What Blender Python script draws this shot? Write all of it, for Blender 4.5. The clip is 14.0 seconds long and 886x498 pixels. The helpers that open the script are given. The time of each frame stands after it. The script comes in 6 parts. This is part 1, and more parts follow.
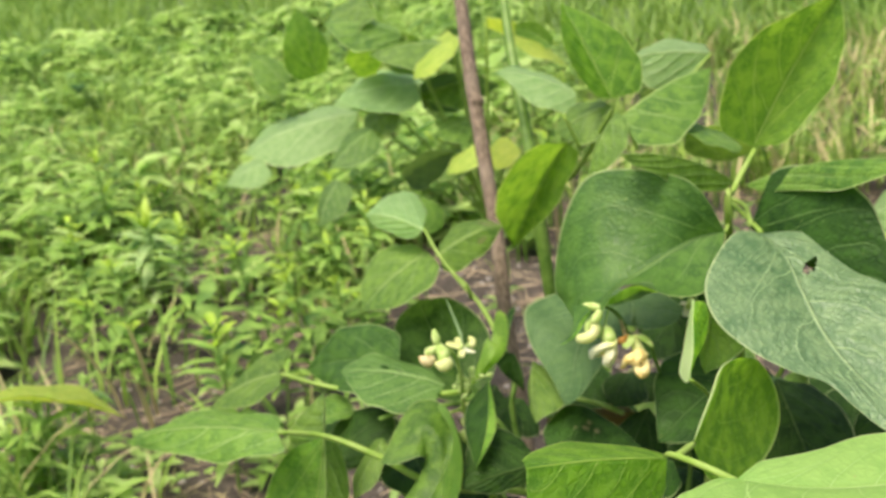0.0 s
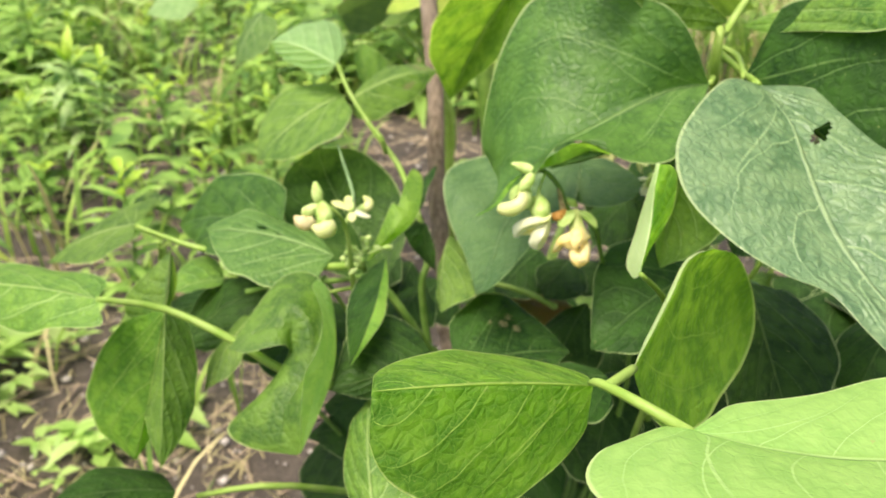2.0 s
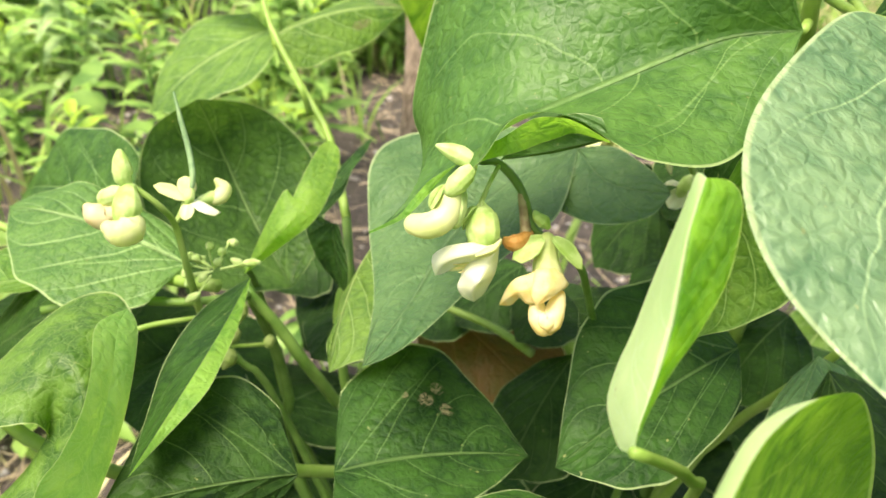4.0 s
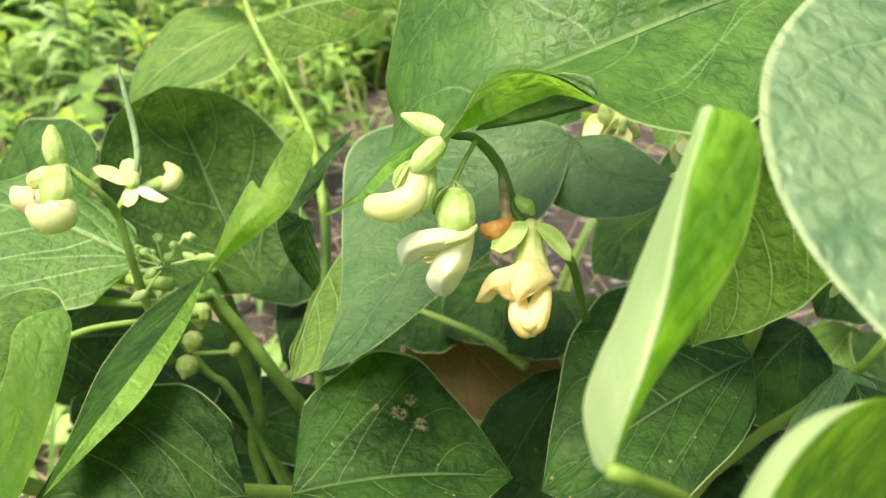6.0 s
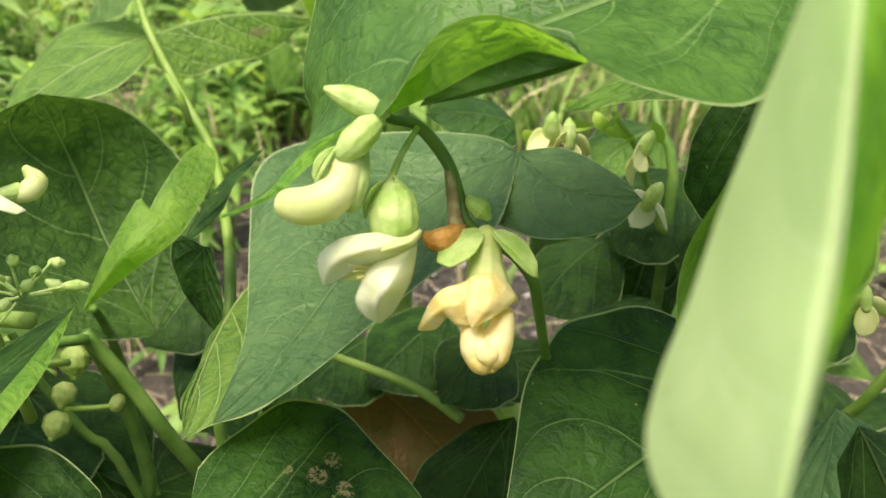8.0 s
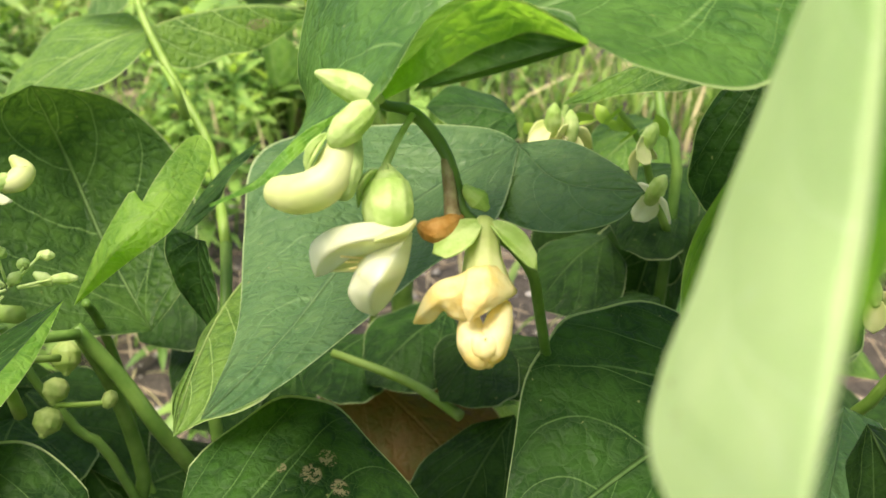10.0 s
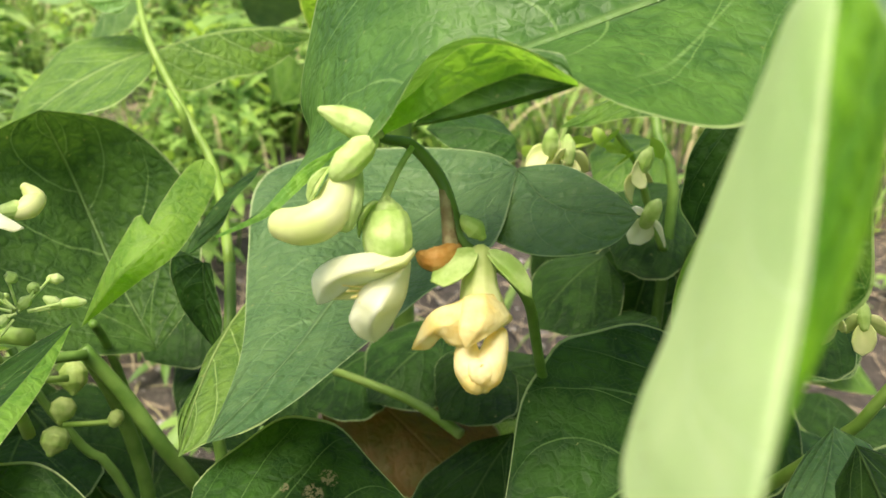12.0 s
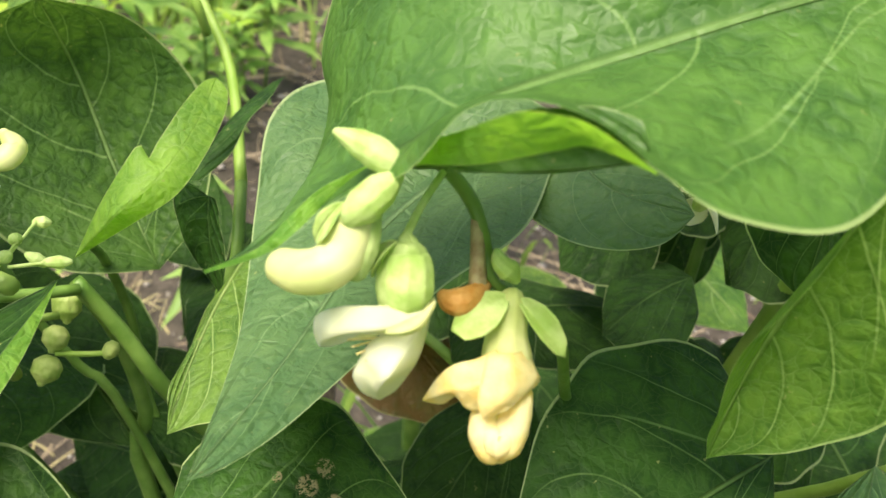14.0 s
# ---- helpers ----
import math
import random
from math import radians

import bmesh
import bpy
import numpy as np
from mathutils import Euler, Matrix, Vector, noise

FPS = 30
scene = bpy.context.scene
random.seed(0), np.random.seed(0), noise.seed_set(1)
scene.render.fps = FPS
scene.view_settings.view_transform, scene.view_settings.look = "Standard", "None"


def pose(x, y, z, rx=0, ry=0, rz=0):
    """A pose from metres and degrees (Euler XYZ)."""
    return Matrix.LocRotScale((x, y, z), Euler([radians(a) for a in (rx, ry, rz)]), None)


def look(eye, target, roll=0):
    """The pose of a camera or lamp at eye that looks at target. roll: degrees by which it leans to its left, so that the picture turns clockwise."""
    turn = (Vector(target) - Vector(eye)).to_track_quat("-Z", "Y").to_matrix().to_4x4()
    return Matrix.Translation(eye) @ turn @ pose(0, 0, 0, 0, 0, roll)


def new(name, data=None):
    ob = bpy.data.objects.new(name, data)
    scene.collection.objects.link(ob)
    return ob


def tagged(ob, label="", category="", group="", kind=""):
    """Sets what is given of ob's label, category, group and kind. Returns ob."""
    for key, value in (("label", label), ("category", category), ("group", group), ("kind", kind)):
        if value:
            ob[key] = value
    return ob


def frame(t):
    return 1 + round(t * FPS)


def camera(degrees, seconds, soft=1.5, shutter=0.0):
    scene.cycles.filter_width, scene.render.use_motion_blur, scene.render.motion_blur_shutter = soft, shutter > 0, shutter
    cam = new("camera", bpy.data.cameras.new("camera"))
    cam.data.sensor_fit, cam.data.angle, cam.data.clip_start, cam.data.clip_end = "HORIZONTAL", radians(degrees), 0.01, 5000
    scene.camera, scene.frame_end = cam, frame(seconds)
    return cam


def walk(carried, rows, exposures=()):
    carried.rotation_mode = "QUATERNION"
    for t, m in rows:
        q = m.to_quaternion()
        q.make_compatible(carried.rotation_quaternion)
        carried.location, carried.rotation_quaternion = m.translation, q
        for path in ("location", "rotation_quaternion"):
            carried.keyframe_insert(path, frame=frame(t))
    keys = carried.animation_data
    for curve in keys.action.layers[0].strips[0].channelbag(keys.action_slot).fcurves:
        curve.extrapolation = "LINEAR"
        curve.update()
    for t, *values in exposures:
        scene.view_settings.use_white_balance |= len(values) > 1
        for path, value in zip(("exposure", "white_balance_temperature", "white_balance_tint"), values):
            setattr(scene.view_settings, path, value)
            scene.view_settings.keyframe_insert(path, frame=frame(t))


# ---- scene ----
cam = camera(54.0, 14.0)
cam.data.dof.use_dof = True
cam.data.dof.focus_distance = 0.14
cam.data.dof.aperture_fstop = 39.0
PATH = [
    (0, (0.05659, 0.04606, 0.59569), (-0.131, 1.907, -0.114), -7.2),
    (0.5, (0.07957, 0.06587, 0.59433), (0.019, 1.916, -0.164), -6.3),
    (1, (0.06877, 0.07958, 0.58506), (-0.012, 1.888, -0.265), -3.8),
    (1.5, (0.06915, 0.12029, 0.56415), (-0.049, 1.887, -0.366), -2.5),
    (2, (0.07323, 0.13176, 0.54539), (-0.038, 1.876, -0.426), -1.5),
    (2.5, (0.08274, 0.17774, 0.53912), (-0.03, 1.908, -0.458), -0.2),
    (3, (0.09531, 0.22772, 0.51213), (-0.037, 1.947, -0.501), 1.5),
    (5.5, (0.09716, 0.25969, 0.48844), (-0.1, 1.959, -0.547), 1.7),
    (6, (0.10184, 0.26658, 0.48076), (-0.095, 1.994, -0.508), 2.1),
    (6.5, (0.09896, 0.27170, 0.47409), (-0.097, 2.014, -0.489), 2.7),
    (7, (0.09673, 0.28569, 0.46587), (-0.035, 2.031, -0.501), 3.5),
    (7.5, (0.09868, 0.28970, 0.46425), (0.03, 2.059, -0.467), 3.8),
    (8, (0.09676, 0.28996, 0.46026), (0.085, 2.096, -0.399), 4.7),
    (10.5, (0.09814, 0.29327, 0.45759), (0.076, 2.098, -0.405), 4.8),
    (11, (0.09863, 0.29282, 0.45740), (0.091, 2.105, -0.39), 5.5),
    (11.5, (0.09905, 0.29244, 0.45765), (0.107, 2.106, -0.386), 5.4),
    (12, (0.09815, 0.29039, 0.46147), (0.072, 2.106, -0.376), 4.6),
    (12.5, (0.09548, 0.28811, 0.46308), (0.043, 2.106, -0.369), 4.5),
    (13, (0.09127, 0.28890, 0.46939), (0.022, 2.086, -0.405), 5.1),
    (13.5, (0.08972, 0.30135, 0.48126), (0.054, 2.028, -0.528), 7.3),
    (14, (0.09430, 0.31706, 0.47423), (0.064, 1.948, -0.683), 9.9),
]
EXPOSURES = [(t, stops, 7250, tint) for t, stops, tint in ((0.0, 0.5, 12), (1.0, 0.56, 12), (1.5, 0.94, 12), (2.0, 0.76, 12), (2.5, 0.78, 12), (3.2, 1.06, 12), (5.5, 1.02, 10), (6.5, 0.66, 9), (7.5, 0.55, 9), (11.0, 0.75, 9), (13.0, 0.57, 8), (13.5, 0.66, 8), (14.0, 0.86, 8))]
walk(cam, [(t, look(eye, target, roll)) for t, eye, target, roll in PATH], EXPOSURES)

# ---- light: a bright, thinly overcast sky ----
world = bpy.data.worlds.new("sky")
world.use_nodes = True
scene.world = world
wn, wl = world.node_tree.nodes, world.node_tree.links
sky = wn.new("ShaderNodeTexSky")
sky.sky_type = "NISHITA"
sky.sun_disc = False
sky.sun_elevation, sky.sun_rotation = radians(68), radians(-142)
sky.air_density, sky.dust_density, sky.ozone_density = 1.0, 4.0, 1.0
wl.new(sky.outputs[0], wn["Background"].inputs[0])
wn["Background"].inputs[1].default_value = 0.15

sun_data = bpy.data.lights.new("sun", "SUN")
sun_data.energy, sun_data.angle, sun_data.color = 3.7, radians(32), (1.0, 0.96, 0.88)
sun = new("sun", sun_data)
sun.matrix_world = look((-0.55, -0.7, 2.25), (0, 0, 0))

GROUND = -0.04


# ---- materials ----
def mat_new(name):
    m = bpy.data.materials.new(name)
    m.use_nodes = True
    n = m.node_tree.nodes
    return m, n, m.node_tree.links, n["Principled BSDF"], n["Material Output"]


class Graph:
    """Small helpers for building shader graphs."""

    def __init__(self, nodes, links):
        self.n, self.l = nodes, links

    def put(self, socket, value):
        if hasattr(value, "is_linked"):
            self.l.new(value, socket)
        elif value is not None:
            socket.default_value = value

    def math(self, op, a, b=None, c=None, clamp=False):
        k = self.n.new("ShaderNodeMath")
        k.operation, k.use_clamp = op, clamp
        for i, v in enumerate((a, b, c)):
            self.put(k.inputs[i], v)
        return k.outputs[0]

    def noise(self, vec, scale, detail=3.0, rough=0.55):
        k = self.n.new("ShaderNodeTexNoise")
        self.put(k.inputs["Vector"], vec)
        k.inputs["Scale"].default_value, k.inputs["Detail"].default_value = scale, detail
        k.inputs["Roughness"].default_value = rough
        return k.outputs["Fac"]

    def ramp(self, fac, lo, hi, a=0.0, b=1.0):
        k = self.n.new("ShaderNodeMapRange")
        k.interpolation_type = "SMOOTHSTEP"
        self.put(k.inputs["Value"], fac)
        for name, v in (("From Min", lo), ("From Max", hi), ("To Min", a), ("To Max", b)):
            k.inputs[name].default_value = v
        return k.outputs[0]

    def mix(self, fac, a, b, kind="MIX"):
        k = self.n.new("ShaderNodeMix")
        k.data_type, k.blend_type = "RGBA", kind
        self.put(k.inputs[0], fac)
        for i, v in ((6, a), (7, b)):
            self.put(k.inputs[i], (*v, 1) if isinstance(v, tuple) and len(v) == 3 else v)
        return k.outputs[2]


def leaf_material(name, deep, light, vein, rough=0.5, clear=0.4, quilt=1.0, net=0.3, patch=0.6, spec=0.35, pillow_shade=0.3, blotch=(), ribs=1.0, pleat=0.0, bold=1.0):
    """Bean leaf: midrib, curved side veins, a ladder of cross veins with puckered fields between them, mottling, light shining through."""
    m, n, l, p, out = mat_new(name)
    g = Graph(n, l)
    uv = n.new("ShaderNodeUVMap").outputs[0]
    sep = n.new("ShaderNodeSeparateXYZ")
    l.new(uv, sep.inputs[0])
    pos = n.new("ShaderNodeTexCoord").outputs["Object"]
    info = n.new("ShaderNodeObjectInfo").outputs["Random"]
    u = sep.outputs[0]
    across = g.math("SUBTRACT", g.math("MULTIPLY", sep.outputs[1], 2.0), 1.0)
    v = g.math("ABSOLUTE", across)
    half = g.math("GREATER_THAN", across, 0.0)
    wob = g.math("MULTIPLY", g.math("SUBTRACT", g.noise(pos, 55.0, 2.0), 0.5), 0.10)
    s = g.math("ADD", g.math("SUBTRACT", u, g.math("MULTIPLY", g.math("POWER", v, 1.35), 0.40)), wob)
    s = g.math("ADD", s, g.math("MULTIPLY", half, 0.07))
    rows = g.math("MULTIPLY", s, 4.7)
    side = g.math("ABSOLUTE", g.math("SUBTRACT", g.math("FRACT", g.math("ADD", rows, 0.5)), 0.5))
    side_vein = g.math("MULTIPLY", g.ramp(side, 0.005 * bold, 0.022 * bold, 1.0, 0.0), g.ramp(v, 0.6, 0.98, ribs, 0.25 * ribs))
    mid_vein = g.ramp(v, 0.008 * bold, 0.026 * bold, ribs, 0.0)
    base_gap = g.math("ABSOLUTE", g.math("SUBTRACT", g.math("MULTIPLY", v, 0.62), g.math("SUBTRACT", u, 0.02)))
    base_vein = g.math("MULTIPLY", g.ramp(base_gap, 0.003, 0.009, 1.0, 0.0), g.ramp(u, 0.3, 0.45, ribs, 0.0))
    bend = n.new("ShaderNodeTexNoise")
    bend.inputs["Scale"].default_value, bend.inputs["Detail"].default_value = 240.0, 2.0
    l.new(pos, bend.inputs["Vector"])
    shift = n.new("ShaderNodeVectorMath")
    shift.operation = "MULTIPLY_ADD"
    l.new(bend.outputs["Color"], shift.inputs[0])
    shift.inputs[1].default_value = (0.0022, 0.0022, 0.0022)
    l.new(pos, shift.inputs[2])

    def fields(scale):
        k = n.new("ShaderNodeTexVoronoi")
        k.feature = "DISTANCE_TO_EDGE"
        l.new(shift.outputs[0], k.inputs["Vector"])
        k.inputs["Scale"].default_value = scale
        return k.outputs["Distance"]

    ladder, mesh = fields(330.0), fields(800.0)
    cross_vein = g.ramp(ladder, 0.004, 0.024, 1.0, 0.0)
    fine_net = g.ramp(mesh, 0.01, 0.06, 1.0, 0.0)
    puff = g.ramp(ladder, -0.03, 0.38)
    small_puff = g.ramp(mesh, -0.05, 0.4)
    arch = g.math("MULTIPLY", g.ramp(side, -0.03, 0.34), g.ramp(v, 0.0, 0.12))
    vein_all = g.math("MAXIMUM", g.math("MAXIMUM", side_vein, mid_vein), base_vein)
    mottle = g.ramp(g.noise(pos, 130.0, 2.0, 0.5), 0.36, 0.64)
    broad = g.ramp(g.noise(pos, 24.0, 2.0), 0.3, 0.72)
    col = g.mix(g.math("MULTIPLY", mottle, patch), deep, light)
    col = g.mix(g.math("MULTIPLY", broad, 0.35), col, light)
    # relief shading put into the colour: pucker centres lighter, their edges deeper
    col = g.mix(g.ramp(puff, 0.2, 1.0, 0.0, pillow_shade), g.mix(pillow_shade * 0.5, col, deep), light)
    # deeper green along the veins, partly leaf colour, partly painted crease shade
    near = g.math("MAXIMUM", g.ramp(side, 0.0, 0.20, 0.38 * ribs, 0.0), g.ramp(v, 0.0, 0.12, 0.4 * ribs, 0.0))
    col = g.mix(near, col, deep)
    col = g.mix(g.math("MULTIPLY", fine_net, net * 0.35), col, vein)
    col = g.mix(g.math("MULTIPLY", cross_vein, net), col, vein)
    col = g.mix(g.math("MULTIPLY", vein_all, g.ramp(g.noise(pos, 140.0, 2.0), 0.3, 0.6, 0.6, 0.9)), col, vein)
    rim = g.ramp(v, 0.972, 0.986, 0.0, 0.8)
    col = g.mix(rim, col, g.mix(0.5, vein, (0.50, 0.58, 0.28)))
    speck = g.ramp(g.noise(pos, 520.0, 2.0, 0.7), 0.70, 0.76, 0.0, 0.45)
    col = g.mix(speck, col, (0.36, 0.36, 0.13))
    for bu, bv, size in blotch:
        du = g.math("DIVIDE", g.math("SUBTRACT", u, bu), size)
        dv = g.math("DIVIDE", g.math("SUBTRACT", sep.outputs[1], bv), size * 0.8)
        away = g.math("ADD", g.math("MULTIPLY", du, du), g.math("MULTIPLY", dv, dv))
        eaten = g.math("MULTIPLY", g.ramp(away, 0.5, 1.0, 1.0, 0.0), g.ramp(g.noise(pos, 1300.0, 2.0, 0.8), 0.46, 0.53))
        col = g.mix(g.math("MULTIPLY", eaten, 0.85), col, (0.24, 0.20, 0.11))
    hsv = n.new("ShaderNodeHueSaturation")
    l.new(g.math("ADD", g.math("MULTIPLY", info, 0.010), 0.497), hsv.inputs["Hue"])
    l.new(g.math("ADD", g.math("MULTIPLY", info, 0.26), 0.88), hsv.inputs["Value"])
    hsv.inputs["Saturation"].default_value = 0.91
    l.new(col, hsv.inputs["Color"])
    col = hsv.outputs[0]
    l.new(col, p.inputs["Base Color"])
    l.new(g.ramp(g.noise(pos, 240.0, 2.0), 0.3, 0.7, rough - 0.06, rough + 0.08), p.inputs["Roughness"])
    p.inputs["Specular IOR Level"].default_value = spec
    dome = g.math("MULTIPLY", arch, 0.00045 * quilt * ribs)
    dome = g.math("ADD", dome, g.math("MULTIPLY", puff, 0.00034 * quilt))
    dome = g.math("ADD", dome, g.math("MULTIPLY", small_puff, 0.0001 * quilt))
    dome = g.math("ADD", dome, g.math("MULTIPLY", g.noise(pos, 60.0, 1.0), 0.0007 * quilt))
    dome = g.math("ADD", dome, g.math("MULTIPLY", g.noise(pos, 700.0, 2.0), 0.00006))
    if pleat:
        wave = g.math("SINE", g.math("MULTIPLY", rows, 24.0))
        wave = g.math("MULTIPLY", wave, g.math("MULTIPLY", g.ramp(v, 0.02, 0.16), g.ramp(v, 0.5, 0.9, 1.0, 0.2)))
        dome = g.math("ADD", dome, g.math("MULTIPLY", g.math("MULTIPLY", wave, g.ramp(g.noise(pos, 90.0, 1.0), 0.35, 0.6)), pleat))
    dome = g.math("SUBTRACT", dome, g.math("MULTIPLY", mid_vein, 0.0006))
    bump = n.new("ShaderNodeBump")
    bump.inputs["Strength"].default_value, bump.inputs["Distance"].default_value = 0.9, 1.0
    l.new(dome, bump.inputs["Height"])
    l.new(bump.outputs[0], p.inputs["Normal"])
    tr = n.new("ShaderNodeBsdfTranslucent")
    thru = g.mix(1.0, col, (1.06, 1.0, 0.5), "MULTIPLY")
    thru = g.mix(g.math("MULTIPLY", g.math("MAXIMUM", cross_vein, vein_all), 0.35), thru, deep)
    bright = n.new("ShaderNodeHueSaturation")
    bright.inputs["Value"].default_value = 1.8
    l.new(thru, bright.inputs["Color"])
    l.new(bright.outputs[0], tr.inputs["Color"])
    l.new(bump.outputs[0], tr.inputs["Normal"])
    mx = n.new("ShaderNodeMixShader")
    mx.inputs[0].default_value = clear
    l.new(p.outputs[0], mx.inputs[1])
    l.new(tr.outputs[0], mx.inputs[2])
    l.new(mx.outputs[0], out.inputs[0])
    return m


def soft_material(name, a, b, rough=0.5, clear=0.3, scale=180.0, relief=0.0004, island=False, thru_gain=1.4):
    """Stems, petals and blades: two colours mottled, fine relief, some light through."""
    m, n, l, p, out = mat_new(name)
    g = Graph(n, l)
    pos = n.new("ShaderNodeTexCoord").outputs["Object"]
    f = g.ramp(g.noise(pos, scale, 3.0), 0.3, 0.7)
    if island:
        f = g.math("ADD", g.math("MULTIPLY", f, 0.4), g.math("MULTIPLY", n.new("ShaderNodeNewGeometry").outputs["Random Per Island"], 0.7), clamp=True)
    col = g.mix(f, a, b)
    l.new(col, p.inputs["Base Color"])
    p.inputs["Roughness"].default_value = rough
    p.inputs["Specular IOR Level"].default_value = 0.35
    bump = n.new("ShaderNodeBump")
    bump.inputs["Strength"].default_value, bump.inputs["Distance"].default_value = 0.6, 1.0
    l.new(g.math("MULTIPLY", g.noise(pos, scale * 3.0, 3.0), relief), bump.inputs["Height"])
    l.new(bump.outputs[0], p.inputs["Normal"])
    if clear:
        tr = n.new("ShaderNodeBsdfTranslucent")
        hs = n.new("ShaderNodeHueSaturation")
        hs.inputs["Value"].default_value = thru_gain
        l.new(col, hs.inputs["Color"])
        l.new(hs.outputs[0], tr.inputs["Color"])
        mx = n.new("ShaderNodeMixShader")
        mx.inputs[0].default_value = clear
        l.new(p.outputs[0], mx.inputs[1])
        l.new(tr.outputs[0], mx.inputs[2])
        l.new(mx.outputs[0], out.inputs[0])
    return m


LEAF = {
    # mature green, whole and eaten: set extra dark to carry the plant's inner shade
    "mature": leaf_material("mature_leaf_shaded", (0.007, 0.033, 0.004), (0.036, 0.105, 0.008), (0.095, 0.18, 0.04), clear=0.27, spec=0.15, rough=0.52, quilt=0.7, net=0.2, patch=0.7, pillow_shade=0.4),
    "specked": leaf_material("insect_eaten_leaf", (0.007, 0.033, 0.004), (0.036, 0.105, 0.008), (0.095, 0.18, 0.04), clear=0.27, spec=0.15, rough=0.52, quilt=0.7, net=0.2, patch=0.7, pillow_shade=0.4, blotch=((0.45, 0.27, 0.045), (0.51, 0.21, 0.04), (0.56, 0.30, 0.04), (0.34, 0.25, 0.02))),
    "mid": leaf_material("mid_green_leaf", (0.015, 0.060, 0.007), (0.074, 0.178, 0.018), (0.15, 0.27, 0.07), clear=0.38, spec=0.22, rough=0.5, quilt=0.7, net=0.25, patch=0.7, pillow_shade=0.4),
    "quilted": leaf_material("quilted_leaf", (0.030, 0.108, 0.014), (0.112, 0.262, 0.032), (0.16, 0.30, 0.07), clear=0.38, spec=0.32, rough=0.44, quilt=0.65, net=0.24, pillow_shade=0.35, bold=0.8),
    "broad": leaf_material("broad_leaf", (0.068, 0.17, 0.062), (0.235, 0.375, 0.165), (0.30, 0.45, 0.20), rough=0.42, quilt=1.0, clear=0.30, spec=0.7, net=0.12, pillow_shade=0.4, pleat=0.0002),
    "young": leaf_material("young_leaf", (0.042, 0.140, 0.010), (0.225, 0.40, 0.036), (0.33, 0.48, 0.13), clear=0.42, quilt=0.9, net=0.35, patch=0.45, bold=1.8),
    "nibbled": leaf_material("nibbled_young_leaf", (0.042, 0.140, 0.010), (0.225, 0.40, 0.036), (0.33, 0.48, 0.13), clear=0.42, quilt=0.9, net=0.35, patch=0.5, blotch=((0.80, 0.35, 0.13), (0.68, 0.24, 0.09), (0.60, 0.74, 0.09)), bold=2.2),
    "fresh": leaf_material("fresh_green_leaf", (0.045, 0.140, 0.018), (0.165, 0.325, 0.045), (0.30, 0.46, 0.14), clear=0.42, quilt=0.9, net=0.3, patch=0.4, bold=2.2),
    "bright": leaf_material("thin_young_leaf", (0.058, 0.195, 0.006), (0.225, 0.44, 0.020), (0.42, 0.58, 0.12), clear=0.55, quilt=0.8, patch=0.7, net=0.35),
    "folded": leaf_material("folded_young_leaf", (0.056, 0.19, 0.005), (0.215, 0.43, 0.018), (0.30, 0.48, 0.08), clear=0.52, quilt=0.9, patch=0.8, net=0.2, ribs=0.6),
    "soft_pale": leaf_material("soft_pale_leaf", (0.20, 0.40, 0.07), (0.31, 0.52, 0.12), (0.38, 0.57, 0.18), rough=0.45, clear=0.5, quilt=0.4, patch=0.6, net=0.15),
    # young leaf green made deeper: the shade of its hollow side is in the colour
    "bent": leaf_material("bent_young_leaf_shaded", (0.028, 0.105, 0.006), (0.135, 0.28, 0.018), (0.33, 0.48, 0.13), clear=0.42, quilt=0.7, net=0.35, patch=0.9, ribs=0.15),
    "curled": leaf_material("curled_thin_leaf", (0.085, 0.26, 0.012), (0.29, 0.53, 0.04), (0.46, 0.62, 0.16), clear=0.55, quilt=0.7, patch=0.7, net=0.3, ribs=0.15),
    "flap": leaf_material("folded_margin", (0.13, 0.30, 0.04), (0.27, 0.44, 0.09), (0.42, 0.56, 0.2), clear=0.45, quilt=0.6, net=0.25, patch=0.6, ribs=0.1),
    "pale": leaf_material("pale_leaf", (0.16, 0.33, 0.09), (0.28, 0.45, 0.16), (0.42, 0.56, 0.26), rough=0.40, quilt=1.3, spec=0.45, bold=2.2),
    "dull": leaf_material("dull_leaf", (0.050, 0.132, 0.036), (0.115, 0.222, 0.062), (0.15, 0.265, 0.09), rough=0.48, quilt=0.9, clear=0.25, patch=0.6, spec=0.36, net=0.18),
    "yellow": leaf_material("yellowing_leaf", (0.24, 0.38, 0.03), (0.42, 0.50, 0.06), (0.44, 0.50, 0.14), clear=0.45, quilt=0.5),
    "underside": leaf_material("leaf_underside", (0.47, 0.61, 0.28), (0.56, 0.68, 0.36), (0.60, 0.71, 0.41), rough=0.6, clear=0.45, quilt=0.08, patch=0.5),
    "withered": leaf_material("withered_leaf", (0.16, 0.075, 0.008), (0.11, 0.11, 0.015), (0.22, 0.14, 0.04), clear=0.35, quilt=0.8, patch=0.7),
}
STEM = soft_material("green_stem", (0.09, 0.19, 0.03), (0.17, 0.29, 0.06), 0.45, 0.15, 120.0)
YOUNG_STEM = soft_material("pale_green_stem", (0.20, 0.34, 0.05), (0.29, 0.42, 0.10), 0.45, 0.2, 120.0)
CALYX = soft_material("calyx_green", (0.34, 0.50, 0.12), (0.58, 0.69, 0.30), 0.5, 0.3, 260.0, 0.0006)
BUD = soft_material("young_bud_green", (0.24, 0.35, 0.08), (0.42, 0.50, 0.18), 0.5, 0.25, 300.0, 0.0006)
WHITE_PETAL = soft_material("cream_white_petal", (0.79, 0.80, 0.58), (0.86, 0.87, 0.74), 0.42, 0.55, 160.0, 0.0003, thru_gain=1.15)
